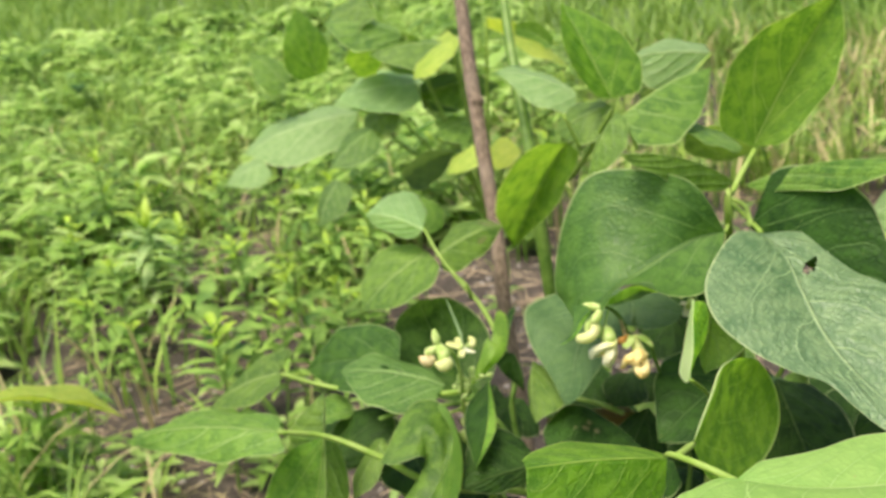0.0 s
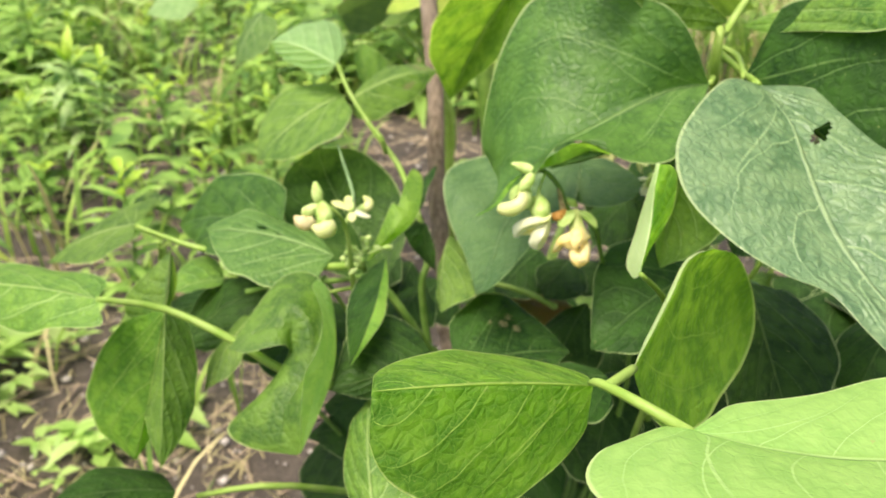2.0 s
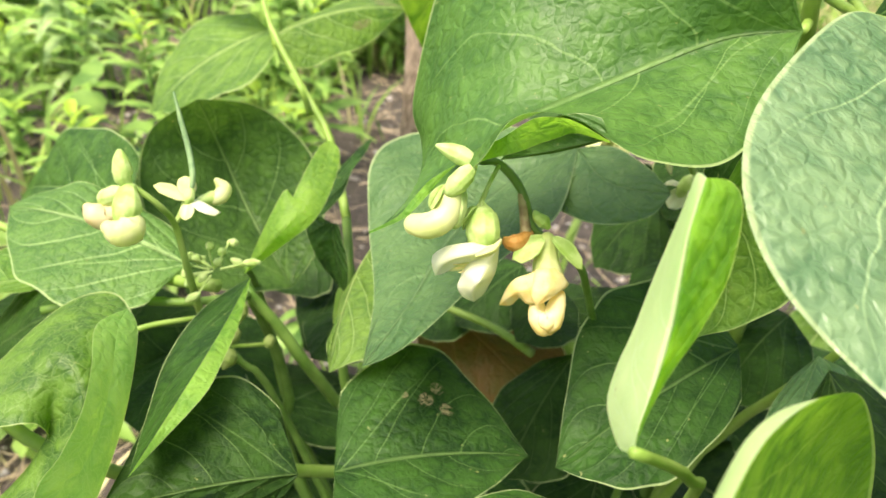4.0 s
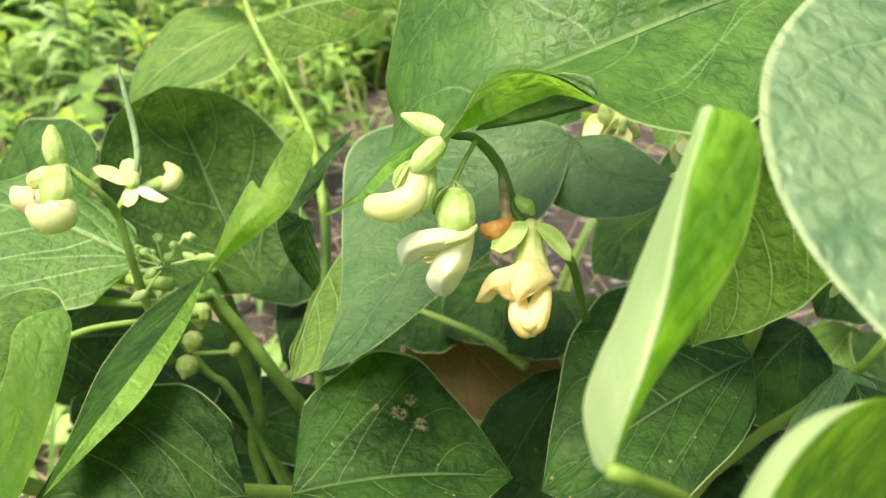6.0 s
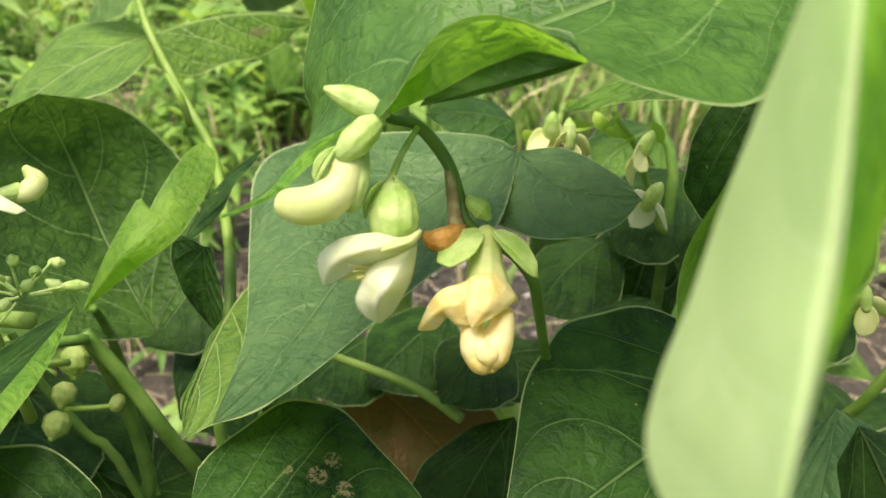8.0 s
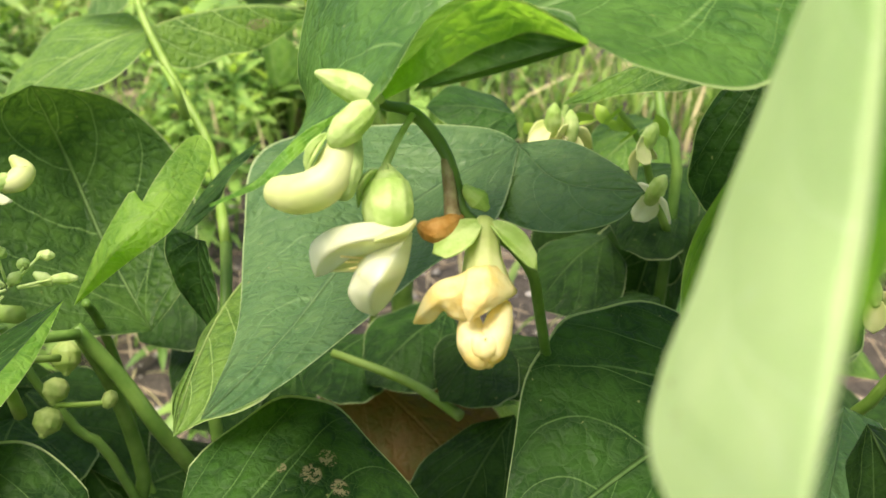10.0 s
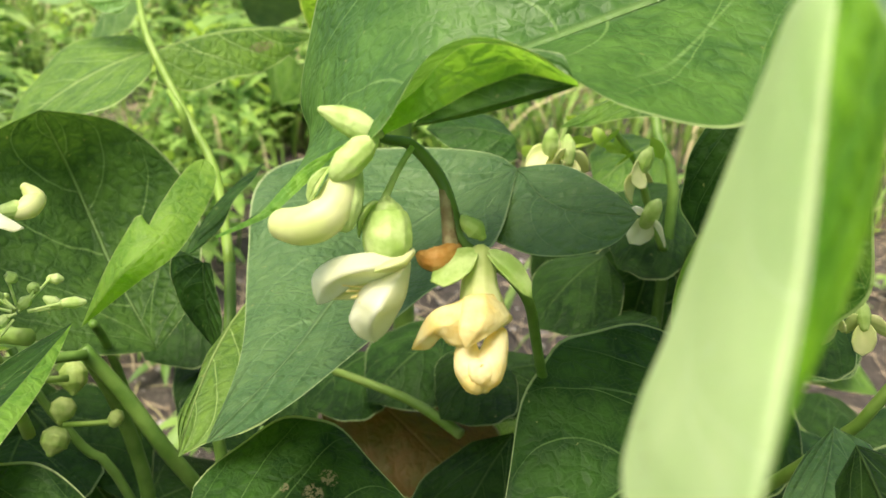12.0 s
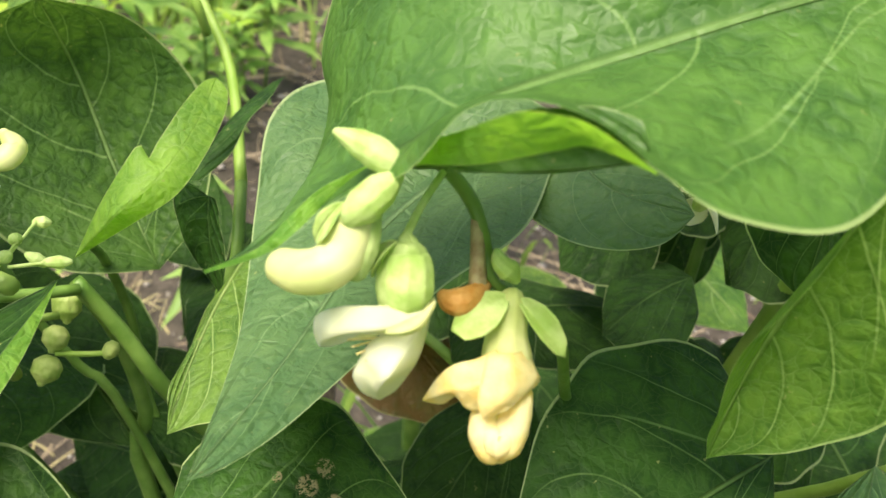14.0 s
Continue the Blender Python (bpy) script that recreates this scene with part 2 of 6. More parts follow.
CREAM_PETAL = soft_material("pale_yellow_petal", (0.62, 0.69, 0.27), (0.78, 0.78, 0.44), 0.42, 0.35, 160.0, 0.0002, thru_gain=1.1)
YELLOW_PETAL = soft_material("warm_yellow_petal", (0.90, 0.74, 0.28), (0.93, 0.85, 0.52), 0.45, 0.45, 260.0, 0.0007, thru_gain=1.05)
PINK_PETAL = soft_material("blush_petal", (0.74, 0.60, 0.32), (0.76, 0.69, 0.42), 0.42, 0.35, 160.0, 0.0002, thru_gain=1.05)
BROWN = soft_material("withered_brown", (0.10, 0.06, 0.02), (0.24, 0.13, 0.05), 0.7, 0.1, 500.0, 0.0008)
ORANGE = soft_material("withered_orange_petal", (0.48, 0.22, 0.04), (0.62, 0.36, 0.12), 0.6, 0.25, 400.0, 0.0006)
WITHERED_STALK = soft_material("withered_stalk", (0.22, 0.15, 0.07), (0.42, 0.36, 0.20), 0.6, 0.1, 500.0, 0.0005)
PALE_CALYX = soft_material("fading_calyx", (0.50, 0.58, 0.20), (0.66, 0.68, 0.33), 0.48, 0.3, 220.0, 0.0002)
POD = soft_material("grey_green_pod", (0.14, 0.25, 0.11), (0.24, 0.36, 0.16), 0.6, 0.1, 400.0, 0.0005)
GRASS = soft_material("grass_blade", (0.05, 0.15, 0.02), (0.29, 0.43, 0.08), 0.5, 0.35, 6.0, 0.0002, True)
FARGRASS = soft_material("meadow_grass", (0.09, 0.21, 0.03), (0.24, 0.36, 0.07), 0.5, 0.35, 3.0, 0.0002, True)
DRY = soft_material("dry_grass_blade", (0.30, 0.25, 0.12), (0.58, 0.52, 0.28), 0.7, 0.2, 9.0, 0.0002, True)
STRAW = soft_material("straw", (0.13, 0.09, 0.06), (0.42, 0.34, 0.23), 0.7, 0.0, 60.0, 0.0003, True)
PEBBLE = soft_material("pebble", (0.16, 0.14, 0.12), (0.42, 0.39, 0.36), 0.8, 0.0, 200.0, 0.0006, True)
# weed green paled towards white, a painted sky sheen
SHEEN_WEED = soft_material("sheen_weed_leaf", (0.24, 0.40, 0.13), (0.44, 0.58, 0.26), 0.45, 0.4, 30.0, 0.0003)
WEED = soft_material("weed_leaf", (0.13, 0.29, 0.045), (0.34, 0.51, 0.12), 0.45, 0.4, 30.0, 0.0003)
WEED_STUFF = soft_material("low_weed_leaf", (0.045, 0.14, 0.02), (0.29, 0.46, 0.11), 0.42, 0.4, 20.0, 0.0003, True)
FRESH_STUFF = soft_material("fresh_weed_leaf", (0.19, 0.37, 0.05), (0.46, 0.61, 0.22), 0.40, 0.45, 20.0, 0.0003, True)
WEEDTOP = soft_material("weed_shoot", (0.28, 0.46, 0.04), (0.44, 0.58, 0.10), 0.45, 0.4, 30.0, 0.0003)


def soil_material():
    m, n, l, p, out = mat_new("soil")
    g = Graph(n, l)
    pos = n.new("ShaderNodeTexCoord").outputs["Object"]
    big = g.ramp(g.noise(pos, 3.5, 4.0), 0.35, 0.7)
    fine = g.ramp(g.noise(pos, 90.0, 5.0, 0.7), 0.3, 0.75)
    col = g.mix(fine, (0.028, 0.023, 0.018), (0.100, 0.082, 0.065))
    col = g.mix(g.math("MULTIPLY", big, 0.5), col, (0.058, 0.044, 0.032))
    crumb = g.ramp(g.noise(pos, 300.0, 3.0, 0.7), 0.62, 0.75, 0.0, 0.6)
    col = g.mix(crumb, col, (0.28, 0.24, 0.20))
    sep = n.new("ShaderNodeSeparateXYZ")
    l.new(pos, sep.inputs[0])
    out_x = g.math("SUBTRACT", sep.outputs[0], 0.1)
    out_y = g.math("SUBTRACT", sep.outputs[1], 0.7)
    reach = g.math("SQRT", g.math("ADD", g.math("MULTIPLY", out_x, out_x), g.math("MULTIPLY", out_y, out_y)))
    far = g.ramp(g.math("ADD", reach, g.noise(pos, 1.5, 3.0)), 2.4, 4.2)
    col = g.mix(far, col, (0.09, 0.16, 0.035))
    l.new(col, p.inputs["Base Color"])
    p.inputs["Roughness"].default_value = 0.92
    bump = n.new("ShaderNodeBump")
    bump.inputs["Strength"].default_value, bump.inputs["Distance"].default_value = 1.0, 1.0
    h = g.math("ADD", g.math("MULTIPLY", g.noise(pos, 60.0, 5.0, 0.65), 0.012), g.math("MULTIPLY", g.noise(pos, 260.0, 3.0), 0.003))
    l.new(h, bump.inputs["Height"])
    l.new(bump.outputs[0], p.inputs["Normal"])
    return m


def wood_material():
    m, n, l, p, out = mat_new("weathered_stake")
    g = Graph(n, l)
    tc = n.new("ShaderNodeTexCoord").outputs["Object"]
    mp = n.new("ShaderNodeMapping")
    mp.inputs["Scale"].default_value = (1.0, 1.0, 0.06)
    l.new(tc, mp.inputs[0])
    f = g.ramp(g.noise(mp.outputs[0], 420.0, 4.0, 0.65), 0.3, 0.72)
    col = g.mix(f, (0.11, 0.078, 0.055), (0.31, 0.235, 0.175))
    col = g.mix(g.ramp(g.noise(tc, 35.0, 3.0), 0.5, 0.75, 0.0, 0.6), col, (0.30, 0.24, 0.19))
    l.new(col, p.inputs["Base Color"])
    p.inputs["Roughness"].default_value = 0.75
    bump = n.new("ShaderNodeBump")
    bump.inputs["Strength"].default_value, bump.inputs["Distance"].default_value = 0.8, 1.0
    l.new(g.math("MULTIPLY", f, 0.0012), bump.inputs["Height"])
    l.new(bump.outputs[0], p.inputs["Normal"])
    return m


SOIL, WOOD = soil_material(), wood_material()


# ---- builders ----
def mesh_of(name, bm, materials):
    me = bpy.data.meshes.new(name)
    bm.to_mesh(me)
    bm.free()
    for m in materials if isinstance(materials, (list, tuple)) else [materials]:
        me.materials.append(m)
    me.polygons.foreach_set("use_smooth", [True] * len(me.polygons))
    return me


def part(name, bm, material, parent, label=""):
    ob = new(name, mesh_of(name, bm, material))
    if parent:
        ob.parent = parent
        ob.matrix_parent_inverse = parent.matrix_basis.inverted() if parent.parent is None else Matrix()
    return tagged(ob, label)


def thing(name, at, label, category, group="", kind=""):
    ob = new(name)
    ob.empty_display_size = 0.02
    ob.location = at
    return tagged(ob, label, category, group, kind)


def outline(u, peak, blunt):
    """Half width of a leaflet along its midrib, 1 at the peak."""
    a = math.log(0.5) / math.log(peak)
    s = max(0.0, math.sin(math.pi * min(1.0, u) ** a))
    return s ** (0.5 + (0.85 - blunt) * u)


def blade_bm(B, T, L, R, mid=None, lp=0.34, rp=0.34, cup=0.0, arch=0.07, wave=0.02, nu=26, nv=9, blunt=0.35, cordate=0.07,
             hole=None, spots=None, bite=None, seed=0, curl=None, notch=None, two=0):
    """A leaflet or petal from its base, tip and widest points on both sides; uv runs along and across it."""
    B, T, L, R = Vector(B), Vector(T), Vector(L), Vector(R)
    rnd = random.Random(seed)
    axis = T - B
    size = axis.length
    n = (L - R).cross(axis)
    n.normalize()
    if n.z < 0:
        n.negate()
    K = 2 * Vector(mid) - (B + T) / 2 if mid else (B + T) / 2 + n * arch * 2 * size

    def rib(u):
        return B * (1 - u) ** 2 + K * 2 * u * (1 - u) + T * u * u

    lv, rv = L - rib(lp), R - rib(rp)
    ph, fr = rnd.uniform(0, 6.28), rnd.uniform(9, 14)
    bm = bmesh.new()
    uvl = bm.loops.layers.uv.new("UVMap")
    grid = []
    for i in range(nu + 1):
        u = (i / nu) ** 1.15
        row = []
        c = rib(u)
        for j in range(-nv, nv + 1):
            v = j / nv
            av = abs(v)
            vec, pk = (lv, lp) if v < 0 else (rv, rp)
            w = outline(u, pk, blunt)
            if notch and v * notch[0] > 0:
                w *= 1 - notch[3] * math.exp(-((u - notch[1]) / notch[2]) ** 2)
            w *= 1 + 0.02 * math.sin(23 * u + ph) * av
            p = c + vec * (w * av)
            p -= axis * (cordate * av ** 1.4 * (1 - u) ** 7 * min(1.0, u * 25))
            p += n * (vec.length * w * (cup * av * av + 0.10 * cup * av))
            p += n * (size * wave * math.sin(fr * u + ph + (1.3 if v < 0 else 0)) * av ** 2.5 * w)
            p += n * (size * 0.001 * math.sin(4.3 * 2 * math.pi * (u - 0.42 * av ** 1.5)) * av * (1 - av * 0.4) * w)
            if curl:
                side, cu, cw, amount = curl
                if v * side > 0:
                    p += n * (size * amount * math.exp(-((u - cu) / cw) ** 2) * av ** 2)
            row.append((bm.verts.new(p), u, v))
        grid.append(row)
    for i in range(nu):
        for j in range(2 * nv):
            quad = (grid[i][j], grid[i][j + 1], grid[i + 1][j + 1], grid[i + 1][j])
            u, v = sum(q[1] for q in quad) / 4, sum(q[2] for q in quad) / 4
            if hole and math.hypot((u - hole[0]), (v - hole[1]) * 0.5) < hole[2]:
                continue
            if bite and math.hypot((u - bite[0]) / bite[2], (v - bite[1]) / bite[3]) < 0.75 + 0.5 * noise.noise(Vector((u * 30, v * 15, seed))):
                continue
            face = bm.faces.new([q[0] for q in quad])
            for loop, q in zip(face.loops, quad):
                loop[uvl].uv = (q[1], q[2] * 0.5 + 0.5)
            if v * two > 0:
                face.material_index = 2
            if spots and math.hypot(u - spots[0], (v + spots[1]) * 0.5) < 0.10 and noise.noise(Vector((u * 60, v * 30, 3.0))) > 0.05:
                face.material_index = 1
    bmesh.ops.remove_doubles(bm, verts=bm.verts, dist=1e-6)
    return bm


LEAF_SEED = [0]


def leaf(plant, kind, B, T, L, R, label="", nu=30, nv=11, **more):
    LEAF_SEED[0] += 1
    more.setdefault("cup", -0.10)
    bm = blade_bm(B, T, L, R, seed=LEAF_SEED[0], nu=nu, nv=nv, **more)
    return part("leaf", bm, [LEAF[kind], BROWN, LEAF["underside"]], plant, label)


def along(points, u):
    """The point at the share u of a smooth curve through the points."""
    steps = [0.0]
    for a, b in zip(points, points[1:]):
        steps.append(steps[-1] + (b - a).length)
    want, i = u * steps[-1], 0
    while i < len(points) - 2 and steps[i + 1] < want:
        i += 1
    t = (want - steps[i]) / max(1e-9, steps[i + 1] - steps[i])
    p0, p1, p2, p3 = points[max(0, i - 1)], points[i], points[i + 1], points[min(len(points) - 1, i + 2)]
    return 0.5 * ((2 * p1) + (p2 - p0) * t + (2 * p0 - 5 * p1 + 4 * p2 - p3) * t * t + (3 * p1 - p0 - 3 * p2 + p3) * t ** 3)


def shaped_bm(left, mid, right, cup, nu, nv, other=None, bite=None):
    """A bent or folded blade between its two margins and its midrib, all from base to tip."""
    left, mid, right = ([Vector(p) for p in c] for c in (left, mid, right))
    bm = bmesh.new()
    uvl = bm.loops.layers.uv.new("UVMap")
    grid = []
    for i in range(nu + 1):
        u = i / nu
        l, c, r = along(left, u), along(mid, u), along(right, u)
        n = (l - r).cross(along(mid, min(1.0, u + 0.03)) - along(mid, max(0.0, u - 0.03)))
        n = n.normalized() if n.length > 1e-12 else Vector((0, 0, 1))
        if n.z < 0:
            n.negate()
        row = []
        for j in range(-nv, nv + 1):
            v = j / nv
            av = abs(v)
            e = l if v < 0 else r
            p = c.lerp(e, av) + n * ((e - c).length * cup * 4 * av * (1 - av))
            p += n * ((e - c).length * 0.012 * math.sin(4.3 * 2 * math.pi * (u - 0.42 * av ** 1.5)) * av * (1 - av))
            row.append((bm.verts.new(p), u, v))
        grid.append(row)
    for i in range(nu):
        for j in range(2 * nv):
            quad = (grid[i][j], grid[i][j + 1], grid[i + 1][j + 1], grid[i + 1][j])
            u, v = sum(q[1] for q in quad) / 4, sum(q[2] for q in quad) / 4
            if bite and math.hypot((u - bite[0]) / bite[2], (v - bite[1]) / bite[3]) < 0.75 + 0.5 * noise.noise(Vector((u * 30, v * 15, 7))):
                continue
            face = bm.faces.new([q[0] for q in quad])
            for loop, q in zip(face.loops, quad):
                loop[uvl].uv = (q[1], q[2] * 0.5 + 0.5)
            if other and (j >= nv) == (other[0] > 0):
                face.material_index = 1
    bmesh.ops.remove_doubles(bm, verts=bm.verts, dist=1e-6)
    return bm


def shaped_leaf(plant, kind, left, mid, right, label="", cup=0.0, nu=44, nv=10, other=None, name="leaf", bite=None):
    bm = shaped_bm(left, mid, right, cup, nu, nv, other, bite)
    return part(name, bm, [LEAF[kind], LEAF[other[1] if other else kind]], plant, label)


def shaped_petal(flower, left, mid, right, material, name="petal", cup=0.1):
    bm = shaped_bm(left, mid, right, cup, 20, 7)
    bmesh.ops.solidify(bm, geom=bm.faces[:], thickness=0.0002)
    return part(name, bm, material, flower)


def tube_bm(points, radii, seg=8, steps=4, bm=None, caps=True, ribs=0):
    """A round, tapering stem through the points."""
    pts = [Vector(p) for p in points]
    if not isinstance(radii, (list, tuple)):
        radii = [radii] * len(pts)
    fine, rad = [], []
    for i in range(len(pts) - 1):
        p0, p1, p2, p3 = pts[max(0, i - 1)], pts[i], pts[i + 1], pts[min(len(pts) - 1, i + 2)]
        for k in range(steps):
            t = k / steps
            fine.append(0.5 * ((2 * p1) + (p2 - p0) * t + (2 * p0 - 5 * p1 + 4 * p2 - p3) * t * t + (3 * p1 - p0 - 3 * p2 + p3) * t ** 3))
            rad.append(radii[i] * (1 - t) + radii[i + 1] * t)
    fine.append(pts[-1])
    rad.append(radii[-1])
    bm = bm or bmesh.new()
    rings, side = [], None
    for i, p in enumerate(fine):
        d = (fine[min(i + 1, len(fine) - 1)] - fine[max(i - 1, 0)]).normalized()
        if side is None:
            side = d.orthogonal().normalized()
        side = (side - d * side.dot(d)).normalized()
        up = d.cross(side)
        rings.append([bm.verts.new(p + (side * math.cos(a) + up * math.sin(a)) * rad[i] * (1 + (0.028 * math.cos(ribs * a) if ribs else 0.0))) for a in (2 * math.pi * k / seg for k in range(seg))])
    for a, b in zip(rings, rings[1:]):
        for k in range(seg):
            bm.faces.new((a[k], a[(k + 1) % seg], b[(k + 1) % seg], b[k]))
    if caps:
        bm.faces.new(rings[0][::-1])
        bm.faces.new(rings[-1])
    return bm


def stem(plant, points, radii, material=None, name="stem", label=""):
    return part(name, tube_bm(points, radii), material or STEM, plant, label)


def petal(flower, B, T, L, R, material, cup=0.35, name="petal", **more):
    more.setdefault("lp", 0.6)
    more.setdefault("rp", 0.6)
    bm = blade_bm(B, T, L, R, cup=cup, arch=more.pop("arch", 0.08), wave=0.01, nu=14, nv=6, blunt=1.0, cordate=0, **more)
    bmesh.ops.solidify(bm, geom=bm.faces[:], thickness=0.0002)
    return part(name, bm, material, flower)


def rounded(points, radii):
    """The points and radii of a swollen part, with a dome closing its far end."""
    points, radii = [Vector(p) for p in points], list(radii)
    r = radii[-1]
    if r > 0.0006:
        d = (points[-1] - points[-2]).normalized()
        end = points[-1]
        for out, share in ((0.45, 0.86), (0.75, 0.6), (0.92, 0.25)):
            points.append(end + d * (out * r))
            radii.append(r * share)
    return points, radii


def blob(flower, points, radii, material, name="bud", seg=12):
    points, radii = rounded(points, radii)
    return part(name, tube_bm(points, radii, seg=seg, steps=5), material, flower)


# ---- ground ----
def ground():
    xs = np.concatenate([np.linspace(-300, -6, 8), np.linspace(-5, 5, 101), np.linspace(6, 300, 8)])
    ys = np.concatenate([np.linspace(-300, -3, 8), np.linspace(-2, 8, 101), np.linspace(9, 300, 8)])
    verts, faces = [], []
    for y in ys:
        for x in xs:
            near = max(0.0, 1 - math.hypot(x, y - 1.5) / 6)
            z = GROUND + near * (0.03 * noise.noise(Vector((x * 1.3, y * 1.3, 0))) + 0.014 * noise.noise(Vector((x * 6, y * 6, 2))))
            verts.append((x, y, z))
    w = len(xs)
    for j in range(len(ys) - 1):
        for i in range(w - 1):
            a = j * w + i
            faces.append((a, a + 1, a + w + 1, a + w))
    me = bpy.data.meshes.new("ground")
    me.from_pydata(verts, [], faces)
    me.materials.append(SOIL)
    me.polygons.foreach_set("use_smooth", [True] * len(me.polygons))
    tagged(new("ground", me), "dark crumbly garden soil with pebbles and straw", "ground", kind="structure")


ground()


def strewn(name, pieces, material, label, category):
    """One mesh of many small loose pieces: (verts, faces) each."""
    verts, faces = [], []
    for v, f in pieces:
        k = len(verts)
        verts += v
        faces += [tuple(k + i for i in q) for q in f]
    me = bpy.data.meshes.new(name)
    me.from_pydata(verts, [], faces)
    me.materials.append(material)
    me.polygons.foreach_set("use_smooth", [True] * len(me.polygons))
    return tagged(new(name, me), label, category, kind="stuff")


def height(x, y):
    near = max(0.0, 1 - math.hypot(x, y - 1.5) / 6)
    return GROUND + near * (0.03 * noise.noise(Vector((x * 1.3, y * 1.3, 0))) + 0.014 * noise.noise(Vector((x * 6, y * 6, 2))))


def grass_blade(rnd, x, y, tall, wide, lean):
    a = rnd.uniform(0, 2 * math.pi)
    dx, dy = math.cos(a), math.sin(a)
    z = height(x, y) - 0.004
    v, f, n = [], [], 4
    tw = rnd.uniform(-0.6, 0.6)
    for i in range(n + 1):
        t = i / n
        out = lean * t ** 1.8
        h = tall * (t - 0.35 * lean / max(tall, 0.01) * t ** 3)
        w = wide * 0.5 * (1 - t) ** 0.6 * (0.6 + 0.8 * min(1, t * 3))
        c, s = math.cos(a + 1.57 + tw * t), math.sin(a + 1.57 + tw * t)
        px, py = x + dx * out, y + dy * out
        v += [(px - c * w, py - s * w, z + h), (px + c * w, py + s * w, z + h + w * 0.3)]
    for i in range(n):
        k = 2 * i
        f.append((k, k + 1, k + 3, k + 2))
    return v, f


def bare(x, y):
    """How bare the soil is, 0 to 1: the bean bed is open ground."""
    wob = 0.10 * noise.noise(Vector((x * 4, y * 4, 1)))
    bed = -0.47 < x + wob < 0.85 and y + wob < 1.0 or -0.22 < x + wob < 0.8 and y + wob < 1.72
    if math.hypot((x + 0.56) / 0.30, (y - 1.20) / 0.27) + 3 * wob < 1:
        return 0.9
    return 0.96 if bed else 0.0


def meadow():
    rnd = random.Random(5)
    green, far, dry = [], [], []
    for _ in range(5200):
        y = 0.35 + 3.4 * rnd.random() ** 1.2
        x = rnd.uniform(-1.0 - 0.55 * y, 0.5 + 0.55 * y)
        if rnd.random() < bare(x, y):
            continue
        lush = noise.noise(Vector((x * 2.6, y * 2.6, 9)))
        if lush < -0.25 and rnd.random() < 0.8:
            continue
        warm = 1 / (1 + math.exp(-(x - 0.35 - 0.12 * y) * 6))
        for _ in range(rnd.randint(3, 8)):
            gx, gy = x + rnd.gauss(0, 0.02), y + rnd.gauss(0, 0.02)
            tall = rnd.uniform(0.05, 0.15) * (1.1 + 1.3 * max(0.0, lush))
            b = grass_blade(rnd, gx, gy, tall, rnd.uniform(0.003, 0.008), rnd.uniform(0.2, 1.0) * tall)
            (dry if rnd.random() < 0.10 + 0.32 * warm else green).append(b)
    for _ in range(4200):
        y = 3.4 + 22 * rnd.random() ** 1.6
        x = rnd.uniform(-1.0 - 0.6 * y, 1.0 + 0.6 * y)
        for _ in range(5):
            tall = rnd.uniform(0.08, 0.22) * (0.7 + 0.12 * y)
            far.append(grass_blade(rnd, x + rnd.gauss(0, 0.06), y + rnd.gauss(0, 0.06), tall, rnd.uniform(0.008, 0.016) * (0.6 + 0.12 * y), rnd.uniform(0.2, 0.9) * tall))
    for _ in range(800):
        x, y = rnd.uniform(-0.75, -0.14), rnd.uniform(0.6, 1.1)
        dry.append(grass_blade(rnd, x, y, rnd.uniform(0.006, 0.03), rnd.uniform(0.0008, 0.0022), rnd.uniform(0.02, 0.09)))
    for _ in range(9000):
        a, r = rnd.uniform(0, 2 * math.pi), 0.9 + 5.5 * rnd.random()
        x, y = 0.1 + r * math.cos(a), 0.7 + r * math.sin(a)
        if y > 0.4 and -1.0 - 0.55 * y < x < 0.5 + 0.55 * y or math.hypot(x - 0.06, y - 0.05) < 0.5 or noise.noise(Vector((x * 1.6, y * 1.6, 21))) < -0.2:
            continue
        for _ in range(5):
            tall = rnd.uniform(0.05, 0.16)
            b = grass_blade(rnd, x + rnd.gauss(0, 0.04), y + rnd.gauss(0, 0.04), tall, rnd.uniform(0.005, 0.012), rnd.uniform(0.2, 1.0) * tall)
            (dry if rnd.random() < 0.15 else green).append(b)
    strewn("grass", green, GRASS, "fresh green grass growing round the bean bed", "grass")
    strewn("meadow_grass", far, FARGRASS, "tall green grass further off behind the bean bed", "grass")
    strewn("dry_grass", dry, DRY, "withered straw-coloured grass between the green blades", "dry grass")


meadow()


